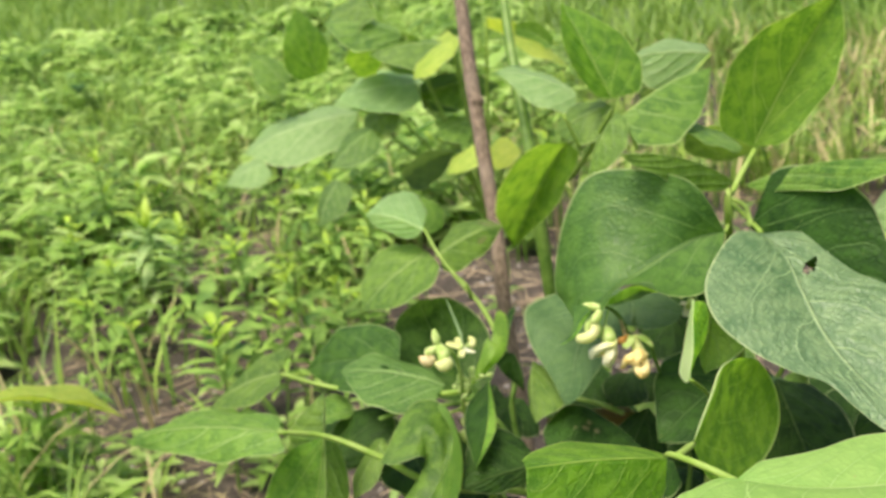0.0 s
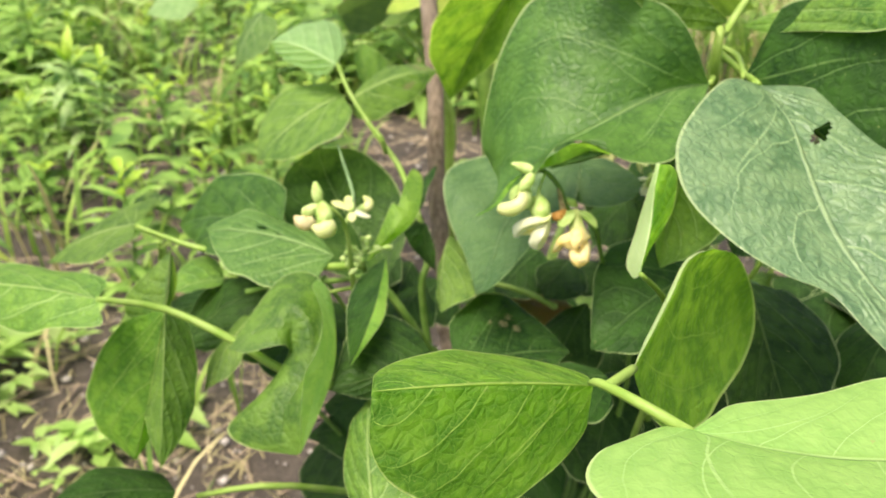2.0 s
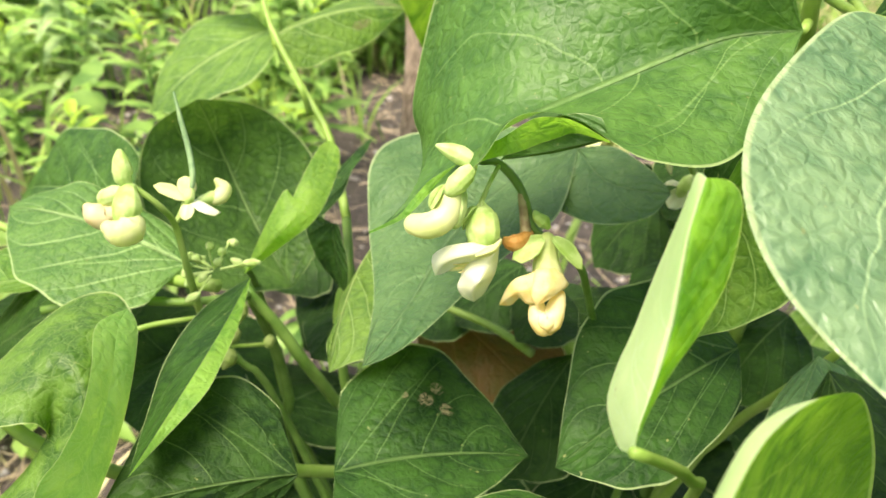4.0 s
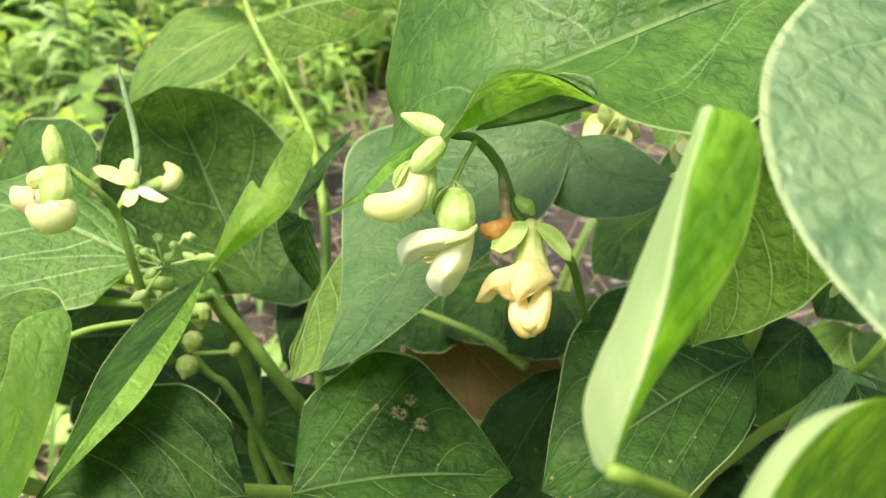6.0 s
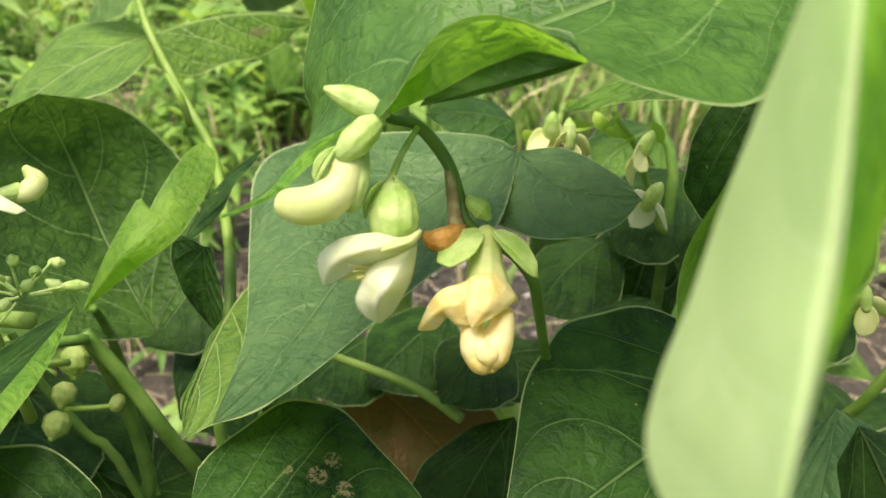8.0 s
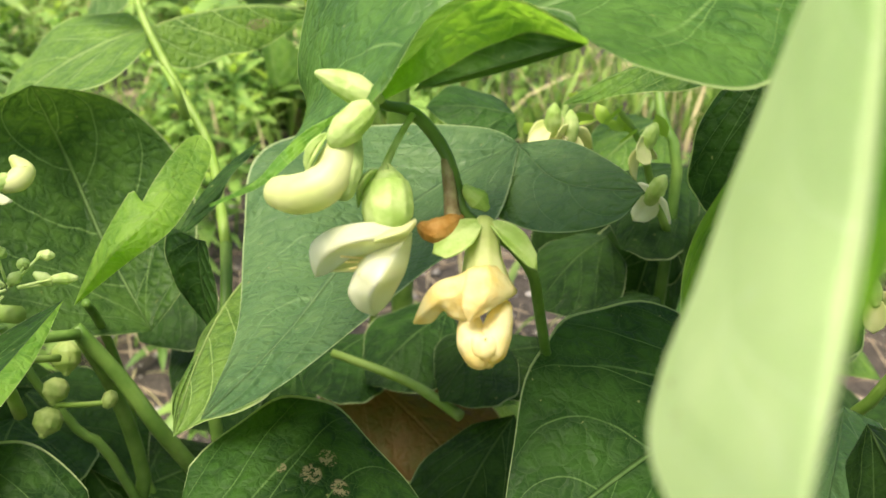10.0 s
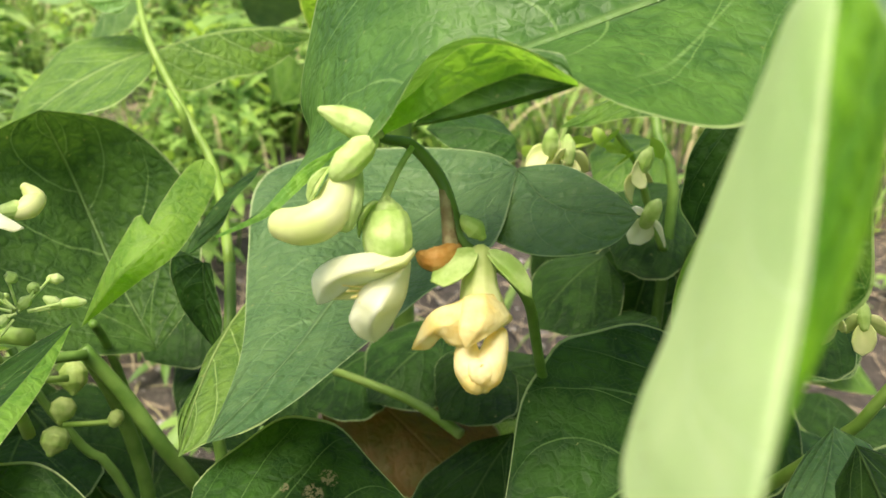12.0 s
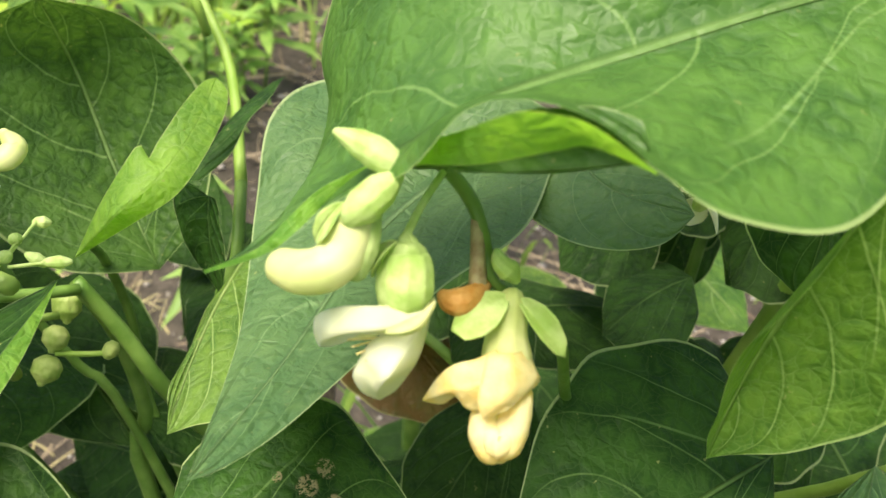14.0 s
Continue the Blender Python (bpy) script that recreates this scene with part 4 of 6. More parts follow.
shaped_leaf(plant_1, "soft_pale",
    [(0.1112, 0.2606, 0.4347), (0.1160, 0.2647, 0.4350), (0.1207, 0.2678, 0.4353), (0.1322, 0.2702, 0.4352), (0.1391, 0.2715, 0.4357), (0.1520, 0.2752, 0.4367), (0.1638, 0.2743, 0.4370), (0.1689, 0.2668, 0.4364), (0.1672, 0.2549, 0.4358)],
    [(0.1112, 0.2606, 0.4347), (0.1234, 0.2569, 0.4341), (0.1376, 0.2540, 0.4344), (0.1521, 0.2536, 0.4351), (0.1672, 0.2549, 0.4358)],
    [(0.1112, 0.2606, 0.4347), (0.1066, 0.2615, 0.4350), (0.0987, 0.2576, 0.4348), (0.0931, 0.2542, 0.4348), (0.0901, 0.2484, 0.4346), (0.0919, 0.2424, 0.4346), (0.0992, 0.2341, 0.4350), (0.1109, 0.2270, 0.4358), (0.1280, 0.2272, 0.4362), (0.1500, 0.2385, 0.4358), (0.1672, 0.2549, 0.4358)], "pale yellow-green leaf lying flat", cup=0.05, nu=60, nv=14)
shaped_leaf(plant_1, "broad",
    [(0.1546, 0.3910, 0.4584), (0.1420, 0.3846, 0.4623), (0.1265, 0.3601, 0.4589), (0.1208, 0.3431, 0.4549), (0.1231, 0.3318, 0.4482), (0.1331, 0.3245, 0.4402), (0.1452, 0.3192, 0.4342), (0.1554, 0.3151, 0.4313), (0.1625, 0.3075, 0.4255), (0.1697, 0.3013, 0.4202), (0.1791, 0.2969, 0.4168), (0.1864, 0.2940, 0.4170)],
    [(0.1546, 0.3910, 0.4584), (0.1603, 0.3779, 0.4522), (0.1615, 0.3620, 0.4450), (0.1633, 0.3422, 0.4361), (0.1682, 0.3254, 0.4291), (0.1750, 0.3115, 0.4237), (0.1864, 0.2940, 0.4170)],
    [(0.1546, 0.3910, 0.4584), (0.1711, 0.3930, 0.4566), (0.1845, 0.3849, 0.4516), (0.1923, 0.3745, 0.4467), (0.2016, 0.3702, 0.4460), (0.2054, 0.3632, 0.4444), (0.2026, 0.3502, 0.4393), (0.1952, 0.3367, 0.4334), (0.1907, 0.3260, 0.4286), (0.1887, 0.3130, 0.4235), (0.1869, 0.3011, 0.4184), (0.1864, 0.2940, 0.4170)], "broad pale glossy leaf with puckered fields and an eaten gap", cup=0.03, nu=90, nv=30, bite=(0.23, 0.30, 0.030, 0.20))
leaf(plant_1, "mature", (0.1570, 0.4172, 0.4521), (0.2011, 0.3500, 0.4301), (0.1819, 0.3927, 0.4835), (0.1682, 0.3822, 0.4471))
leaf(plant_1, "bright", (0.1698, 0.4614, 0.4753), (0.2041, 0.4532, 0.5440), (0.1557, 0.4510, 0.5179), (0.1995, 0.4477, 0.5052))
leaf(plant_1, "young", (0.1574, 0.4465, 0.4634), (0.0995, 0.4106, 0.4924), (0.1359, 0.4738, 0.4707), (0.1260, 0.4234, 0.4742))
leaf(plant_1, "young", (0.1590, 0.4359, 0.4648), (0.2097, 0.3515, 0.4926), (0.1979, 0.4283, 0.4733), (0.1827, 0.3813, 0.4831))
leaf(plant_1, "pale", (0.2320, 0.4782, 0.4281), (0.2868, 0.4515, 0.4531), (0.2724, 0.5038, 0.4493), (0.2552, 0.4475, 0.4332))
leaf(plant_1, "young", (0.2248, 0.4364, 0.4316), (0.2521, 0.4006, 0.4322), (0.2466, 0.4393, 0.4324), (0.2358, 0.4190, 0.4292))
leaf(plant_1, "mature", (0.3093, 0.4827, 0.3849), (0.2659, 0.4769, 0.3791), (0.3009, 0.5083, 0.3779), (0.2817, 0.4652, 0.3713))
leaf(plant_1, "young", (0.2320, 0.4219, 0.3855), (0.2568, 0.3756, 0.3728), (0.2507, 0.4220, 0.3790), (0.2390, 0.4005, 0.3764))
leaf(plant_1, "mature", (0.2317, 0.4124, 0.3700), (0.2545, 0.3626, 0.3540), (0.2631, 0.4171, 0.3607), (0.2298, 0.3824, 0.3627))
leaf(plant_1, "pale", (-0.0064, 0.5607, 0.4133), (-0.0485, 0.5988, 0.4148), (-0.0241, 0.6380, 0.4225), (-0.0321, 0.5795, 0.4082))
leaf(plant_1, "young", (-0.0063, 0.5712, 0.3942), (-0.0533, 0.5579, 0.3615), (-0.0461, 0.5919, 0.3904), (-0.0117, 0.5231, 0.3887))
leaf(plant_1, "nibbled", (0.0023, 0.5503, 0.3992), (0.0434, 0.5987, 0.3977), (0.0115, 0.6465, 0.3942), (0.0222, 0.5567, 0.3910))
leaf(plant_1, "fresh", (0.0094, 0.4365, 0.3724), (-0.0467, 0.4500, 0.3773), (-0.0195, 0.4163, 0.3742), (-0.0227, 0.4629, 0.3802), hole=(.52, .22, .042), bite=(.40, .10, .02, .06), nu=70, nv=28)
leaf(plant_1, "mid", (-0.0164, 0.4595, 0.3753), (-0.0838, 0.5124, 0.3466), (-0.0361, 0.4388, 0.3702), (-0.0416, 0.4919, 0.3866))
leaf(plant_1, "mature", (0.0434, 0.4600, 0.3751), (0.0496, 0.4509, 0.3566), (0.0346, 0.4604, 0.3705), (0.0484, 0.4529, 0.3701))
leaf(plant_1, "mature", (0.0364, 0.4681, 0.3724), (0.0487, 0.4977, 0.3857), (0.0370, 0.4923, 0.3759), (0.0439, 0.4781, 0.3798))
leaf(plant_1, "young", (0.0551, 0.4617, 0.3683), (0.0541, 0.4086, 0.3635), (0.0512, 0.4305, 0.3685), (0.0696, 0.4205, 0.3742))
leaf(plant_1, "specked", (0.0602, 0.3859, 0.3544), (0.1029, 0.3997, 0.3522), (0.0708, 0.4232, 0.3665), (0.0800, 0.3710, 0.3594))
leaf(plant_1, "mature", (0.0550, 0.3766, 0.3624), (0.0200, 0.3595, 0.3641), (0.0306, 0.3932, 0.3741), (0.0394, 0.3636, 0.3593), bite=(.40, .28, .10, .14), nu=64, nv=26)
leaf(plant_1, "mature", (0.1479, 0.4138, 0.3786), (0.1081, 0.3839, 0.3649), (0.1192, 0.4206, 0.3892), (0.1323, 0.3799, 0.3722))
leaf(plant_1, "young", (0.1400, 0.4036, 0.4331), (0.1332, 0.4022, 0.3872), (0.1278, 0.3934, 0.4177), (0.1530, 0.3998, 0.4092), nu=44, nv=14)
leaf(plant_1, "bright", (0.0958, 0.2861, 0.4250), (0.0511, 0.2593, 0.4440), (0.0684, 0.2904, 0.4321), (0.0712, 0.2605, 0.4126), lp=.56, rp=.5, blunt=.95, nu=40, nv=14)
leaf(plant_1, "young", (-0.0616, 0.3774, 0.3883), (-0.1595, 0.4218, 0.3604), (-0.1012, 0.4129, 0.3825), (-0.0914, 0.3762, 0.3777))
leaf(plant_1, "bright", (-0.0452, 0.3920, 0.3750), (-0.0616, 0.3753, 0.3171), (-0.0792, 0.3865, 0.3418), (-0.0527, 0.3972, 0.3338))
leaf(plant_1, "young", (-0.0452, 0.3920, 0.3750), (-0.0468, 0.3643, 0.3236), (-0.0572, 0.3853, 0.3511), (-0.0370, 0.3871, 0.3447), arch=.02)
leaf(plant_1, "young", (-0.0452, 0.3920, 0.3750), (-0.0457, 0.4074, 0.3904), (-0.0646, 0.4019, 0.3707), (-0.0499, 0.4204, 0.3690))
leaf(plant_1, "young", (-0.0453, 0.4585, 0.3474), (-0.0651, 0.4404, 0.3511), (-0.0598, 0.4695, 0.3547), (-0.0515, 0.4413, 0.3535))
leaf(plant_1, "young", (-0.0868, 0.4709, 0.3684), (-0.1315, 0.4693, 0.3491), (-0.1124, 0.5379, 0.3559), (-0.0985, 0.4506, 0.3640))
leaf(plant_1, "mature", (-0.0590, 0.4302, 0.3319), (-0.0213, 0.4459, 0.3537), (-0.0518, 0.4560, 0.3473), (-0.0269, 0.4256, 0.3441))
leaf(plant_1, "mature", (-0.0524, 0.4932, 0.3189), (-0.0889, 0.4549, 0.3199), (-0.0769, 0.4932, 0.3203), (-0.0649, 0.4546, 0.3161))
leaf(plant_1, "young", (-0.0232, 0.4205, 0.3532), (-0.0379, 0.3952, 0.3350), (-0.0365, 0.4163, 0.3449), (-0.0251, 0.4012, 0.3449))
leaf(plant_1, "mature", (-0.0500, 0.3780, 0.2982), (-0.0868, 0.3562, 0.3138), (-0.0769, 0.3903, 0.3029), (-0.0645, 0.3533, 0.3046))
leaf(plant_1, "young", (0.0383, 0.3211, 0.3421), (0.0317, 0.3670, 0.3558), (0.0235, 0.3478, 0.3433), (0.0481, 0.3387, 0.3511))
leaf(plant_1, "mature", (0.1122, 0.3686, 0.3650), (0.0774, 0.3531, 0.3681), (0.0967, 0.3769, 0.3649), (0.1016, 0.3436, 0.3667))
leaf(plant_1, "mature", (0.1675, 0.4114, 0.3765), (0.1682, 0.3458, 0.3579), (0.1524, 0.3717, 0.3573), (0.1898, 0.3809, 0.3723))
leaf(plant_1, "mature", (0.2280, 0.4149, 0.3644), (0.1978, 0.3762, 0.3445), (0.2027, 0.4076, 0.3537), (0.2202, 0.3834, 0.3516))
leaf(plant_1, "dull", (0.1692, 0.4228, 0.3719), (0.1530, 0.3875, 0.3643), (0.1525, 0.4000, 0.3696), (0.1720, 0.4047, 0.3714))
leaf(plant_1, "mature", (0.1464, 0.4371, 0.4268), (0.1456, 0.4238, 0.4014), (0.1359, 0.4307, 0.4117), (0.1531, 0.4311, 0.4133))
leaf(plant_1, "withered", (0.0700, 0.5290, 0.3010), (0.1120, 0.5030, 0.2780), (0.1130, 0.5270, 0.2960), (0.0700, 0.5040, 0.2850))
leaf(plant_1, "mature", (0.1174, 0.4750, 0.3261), (0.0981, 0.4413, 0.3019), (0.0922, 0.4646, 0.3126), (0.1195, 0.4432, 0.3119))
leaf(plant_1, "young", (0.1564, 0.4809, 0.4214), (0.1216, 0.5037, 0.3991), (0.1412, 0.5138, 0.4100), (0.1412, 0.4827, 0.4110))
leaf(plant_1, "quilted", (0.1097, 0.3853, 0.4391), (0.0918, 0.3920, 0.4304), (0.1004, 0.3898, 0.4403), (0.1032, 0.3879, 0.4351))
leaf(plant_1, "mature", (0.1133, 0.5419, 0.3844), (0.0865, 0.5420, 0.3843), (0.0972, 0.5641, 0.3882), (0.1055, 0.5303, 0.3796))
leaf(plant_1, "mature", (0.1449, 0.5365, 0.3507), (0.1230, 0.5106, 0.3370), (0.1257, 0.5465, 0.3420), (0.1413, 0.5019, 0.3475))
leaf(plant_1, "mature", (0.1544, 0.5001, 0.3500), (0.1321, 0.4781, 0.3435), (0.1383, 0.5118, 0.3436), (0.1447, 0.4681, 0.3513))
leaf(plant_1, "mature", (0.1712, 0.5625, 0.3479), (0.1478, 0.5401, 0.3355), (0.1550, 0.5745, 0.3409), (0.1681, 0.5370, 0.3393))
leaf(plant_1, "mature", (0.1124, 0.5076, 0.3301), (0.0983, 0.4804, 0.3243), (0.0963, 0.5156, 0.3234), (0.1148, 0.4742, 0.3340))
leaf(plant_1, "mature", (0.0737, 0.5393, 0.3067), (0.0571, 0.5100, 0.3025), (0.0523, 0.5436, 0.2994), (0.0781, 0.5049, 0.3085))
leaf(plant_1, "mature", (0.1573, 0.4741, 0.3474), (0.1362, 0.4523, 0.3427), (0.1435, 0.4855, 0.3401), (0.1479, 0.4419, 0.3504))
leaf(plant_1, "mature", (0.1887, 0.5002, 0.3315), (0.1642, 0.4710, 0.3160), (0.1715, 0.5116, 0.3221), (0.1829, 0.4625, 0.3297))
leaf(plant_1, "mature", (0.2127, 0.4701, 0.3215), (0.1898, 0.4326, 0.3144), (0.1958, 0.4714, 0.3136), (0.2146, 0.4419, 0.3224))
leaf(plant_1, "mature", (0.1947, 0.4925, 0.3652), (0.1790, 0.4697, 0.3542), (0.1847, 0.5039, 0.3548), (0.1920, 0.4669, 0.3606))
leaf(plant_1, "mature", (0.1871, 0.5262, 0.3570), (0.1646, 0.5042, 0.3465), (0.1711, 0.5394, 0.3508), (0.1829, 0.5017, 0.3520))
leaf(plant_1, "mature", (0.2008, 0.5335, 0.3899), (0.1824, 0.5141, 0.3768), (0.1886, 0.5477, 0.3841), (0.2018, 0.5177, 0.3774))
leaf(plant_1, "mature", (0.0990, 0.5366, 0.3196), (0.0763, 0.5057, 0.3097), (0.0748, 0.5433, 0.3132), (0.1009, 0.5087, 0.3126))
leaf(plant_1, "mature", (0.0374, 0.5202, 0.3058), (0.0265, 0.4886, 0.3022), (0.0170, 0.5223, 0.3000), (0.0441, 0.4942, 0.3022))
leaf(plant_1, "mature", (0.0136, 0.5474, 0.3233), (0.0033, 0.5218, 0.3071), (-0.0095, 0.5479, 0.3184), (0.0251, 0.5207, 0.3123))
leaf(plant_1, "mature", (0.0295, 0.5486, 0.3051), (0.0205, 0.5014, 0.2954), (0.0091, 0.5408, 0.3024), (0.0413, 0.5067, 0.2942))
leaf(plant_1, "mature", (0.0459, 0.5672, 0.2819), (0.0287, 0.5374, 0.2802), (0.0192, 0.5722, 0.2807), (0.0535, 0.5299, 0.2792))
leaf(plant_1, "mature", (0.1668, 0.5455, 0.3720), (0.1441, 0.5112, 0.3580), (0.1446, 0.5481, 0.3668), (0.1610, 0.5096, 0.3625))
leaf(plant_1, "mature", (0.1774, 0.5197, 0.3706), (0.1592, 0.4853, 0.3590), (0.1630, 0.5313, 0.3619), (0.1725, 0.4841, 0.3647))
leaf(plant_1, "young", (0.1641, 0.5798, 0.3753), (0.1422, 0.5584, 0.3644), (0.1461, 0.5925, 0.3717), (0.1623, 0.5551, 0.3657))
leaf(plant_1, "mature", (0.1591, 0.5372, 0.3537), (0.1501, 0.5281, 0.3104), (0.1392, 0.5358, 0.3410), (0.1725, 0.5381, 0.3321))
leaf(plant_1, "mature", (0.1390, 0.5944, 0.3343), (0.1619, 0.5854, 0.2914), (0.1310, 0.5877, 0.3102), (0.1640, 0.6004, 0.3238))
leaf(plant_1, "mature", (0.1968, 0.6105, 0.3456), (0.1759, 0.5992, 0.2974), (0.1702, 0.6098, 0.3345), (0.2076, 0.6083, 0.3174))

# extra leaves scattered to fill and darken the plant's interior
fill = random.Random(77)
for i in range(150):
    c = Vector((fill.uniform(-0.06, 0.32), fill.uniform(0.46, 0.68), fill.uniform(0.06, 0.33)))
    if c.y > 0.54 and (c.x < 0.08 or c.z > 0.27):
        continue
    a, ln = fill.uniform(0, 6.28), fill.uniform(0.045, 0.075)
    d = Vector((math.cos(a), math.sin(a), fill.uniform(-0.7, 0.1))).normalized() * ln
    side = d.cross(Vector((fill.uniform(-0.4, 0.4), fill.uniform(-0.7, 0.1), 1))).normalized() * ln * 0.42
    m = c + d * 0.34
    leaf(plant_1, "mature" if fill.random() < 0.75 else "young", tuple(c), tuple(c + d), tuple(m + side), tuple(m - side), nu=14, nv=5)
    if i % 3 == 0:
        part("stem", tube_bm([tuple(c), tuple(c.lerp(Vector((0.085, 0.47, 0.05)), 0.5) + Vector((0, 0, 0.03))), (0.085, 0.47, 0.0)], [0.0009, 0.0014, 0.002], seg=6), STEM, plant_1)

ROOT = (0.085, 0.47, GROUND - 0.01)
stem(plant_1, [ROOT, (0.08, 0.46, 0.1), (0.0287, 0.4569, 0.2762), (0.0270, 0.4593, 0.3091), (0.0241, 0.4544, 0.3377), (0.0231, 0.4434, 0.3594)], [0.004, 0.003, 0.0021, 0.0019, 0.0017, 0.0015])
stem(plant_1, [(0.0221, 0.4438, 0.3607), (0.0303, 0.4443, 0.3489), (0.0377, 0.4442, 0.3364), (0.0444, 0.4501, 0.3183), (0.0537, 0.4590, 0.2878), (0.085, 0.47, 0.12)], [0.0015, 0.0017, 0.0018, 0.0018, 0.0020, 0.0028])
stem(plant_1, [(0.0403, 0.4915, 0.3589), (0.0287, 0.5198, 0.3737), (0.0166, 0.5333, 0.3856), (0.0023, 0.5469, 0.4027), (-0.0056, 0.5612, 0.4141)], [0.0015, 0.0014, 0.0013, 0.0012, 0.0009], YOUNG_STEM)
stem(plant_1, [(0.0403, 0.4915, 0.3589), (0.0440, 0.4760, 0.3480), (0.0420, 0.4700, 0.3200), (0.0600, 0.4650, 0.1800), ROOT], [0.0015, 0.0015, 0.0017, 0.0026, 0.0040])
stem(plant_1, [(0.0218, 0.5217, 0.3816), (0.0201, 0.5195, 0.3903), (0.0147, 0.5253, 0.3943)], [0.0012, 0.0012, 0.0006], YOUNG_STEM, "tendril")
stem(plant_1, [ROOT, (0.15, 0.50, 0.2), (0.1591, 0.5204, 0.3607), (0.1532, 0.5333, 0.3915), (0.1522, 0.5478, 0.4056)], [0.004, 0.0026, 0.0016, 0.0015, 0.0013])
stem(plant_1, [ROOT, (0.17, 0.5, 0.3), (0.1507, 0.4324, 0.4507), (0.1540, 0.4361, 0.4626), (0.1673, 0.4491, 0.4778)], [0.0045, 0.0026, 0.0017, 0.0015, 0.0012], YOUNG_STEM)
stem(plant_1, [(0.1585, 0.4624, 0.4493), (0.1574, 0.4526, 0.4449), (0.1464, 0.4193, 0.4495)], [0.0013, 0.0012, 0.0010], YOUNG_STEM)
stem(plant_1, [(0.1586, 0.4622, 0.4484), (0.1611, 0.4439, 0.4480), (0.1553, 0.3957, 0.4571)], [0.0013, 0.0012, 0.0011], YOUNG_STEM)
stem(plant_1, [(0.1584, 0.4627, 0.4502), (0.1638, 0.4522, 0.4490), (0.1570, 0.4172, 0.4521)], [0.0012, 0.0011, 0.0010], YOUNG_STEM)
stem(plant_1, [(-0.0618, 0.3771, 0.3885), (-0.0424, 0.3858, 0.3789), (-0.0185, 0.3821, 0.3685), (0.0086, 0.3865, 0.3459), (0.06, 0.45, 0.28), (0.078, 0.46, 0.15)], [0.001, 0.0014, 0.0016, 0.0017, 0.002, 0.0025], YOUNG_STEM)
stem(plant_1, [(-0.0846, 0.4669, 0.3698), (-0.0554, 0.4625, 0.3609), (-0.0094, 0.4433, 0.3637), (0.0229, 0.4223, 0.3761)], [0.001, 0.0014, 0.0016, 0.0017], YOUNG_STEM)
stem(plant_1, [(0.0939, 0.2771, 0.4328), (0.0967, 0.2724, 0.4356), (0.1112, 0.2612, 0.4336), (0.15, 0.27, 0.40), (0.19, 0.36, 0.24), (0.13, 0.44, 0.08), ROOT], [0.0007, 0.0011, 0.0012, 0.0014, 0.002, 0.0025, 0.003], YOUNG_STEM)
stem(plant_1, [(0.1089, 0.3125, 0.4381), (0.1200, 0.3300, 0.4180), (0.1280, 0.3600, 0.3800), (0.1250, 0.4200, 0.2500)], [0.0006, 0.0008, 0.0010, 0.0016], YOUNG_STEM)
stem(plant_1, [(0.0967, 0.2724, 0.4356), (0.1037, 0.2834, 0.4320)], [0.0012, 0.001], YOUNG_STEM)
stem(plant_1, [(-0.0422, 0.3790, 0.2955), (-0.0041, 0.3823, 0.2987), (0.05, 0.45, 0.22)], [0.001, 0.0013, 0.0018], YOUNG_STEM)
stem(plant_1, [(0.1040, 0.4812, 0.3196), (0.0890, 0.4939, 0.3203), (0.0663, 0.5042, 0.3209)], [0.0016, 0.0014, 0.0012], YOUNG_STEM)
stem(plant_1, [(0.12, 0.46, 0.1), (0.15, 0.46, 0.28), (0.1729, 0.4218, 0.3739), (0.1776, 0.4279, 0.3890), (0.1829, 0.4361, 0.4001)], [0.0025, 0.0018, 0.0011, 0.0010, 0.0009], YOUNG_STEM)
stem(plant_1, [(0.075, 0.47, 0.15), (0.0246, 0.4758, 0.2781), (0.0176, 0.4759, 0.3218), (0.0161, 0.4692, 0.3447), (0.0169, 0.4606, 0.3567)], [0.0025, 0.0013, 0.0012, 0.0011, 0.0010])
stem(plant_1, [(0.075, 0.46, 0.15), (0.0268, 0.4564, 0.3021), (0.0142, 0.4546, 0.3258), (0.0071, 0.4530, 0.3391), (0.0001, 0.4550, 0.3516)], [0.0025, 0.0012, 0.0011, 0.0010, 0.0010])
stem(plant_1, [(0.0238, 0.4419, 0.3604), (0.0115, 0.4315, 0.3637), (0.0008, 0.4287, 0.3648), (-0.0100, 0.4261, 0.3654), (-0.0242, 0.4204, 0.3646)], [0.0012, 0.0012, 0.0013, 0.0013, 0.0012])
stem(plant_1, [(0.0222, 0.4358, 0.3584), (0.0142, 0.4229, 0.3646), (0.0056, 0.4170, 0.3655), (-0.0015, 0.4133, 0.3633), (-0.0138, 0.4061, 0.3586)], [0.0008, 0.0007, 0.0008, 0.0009, 0.0009], YOUNG_STEM)


def flower(points, radii, material, label, name="flower"):
    points, radii = rounded(points, radii)
    return part(name, tube_bm(points, radii, seg=40, steps=5, ribs=10), material, plant_1, label)


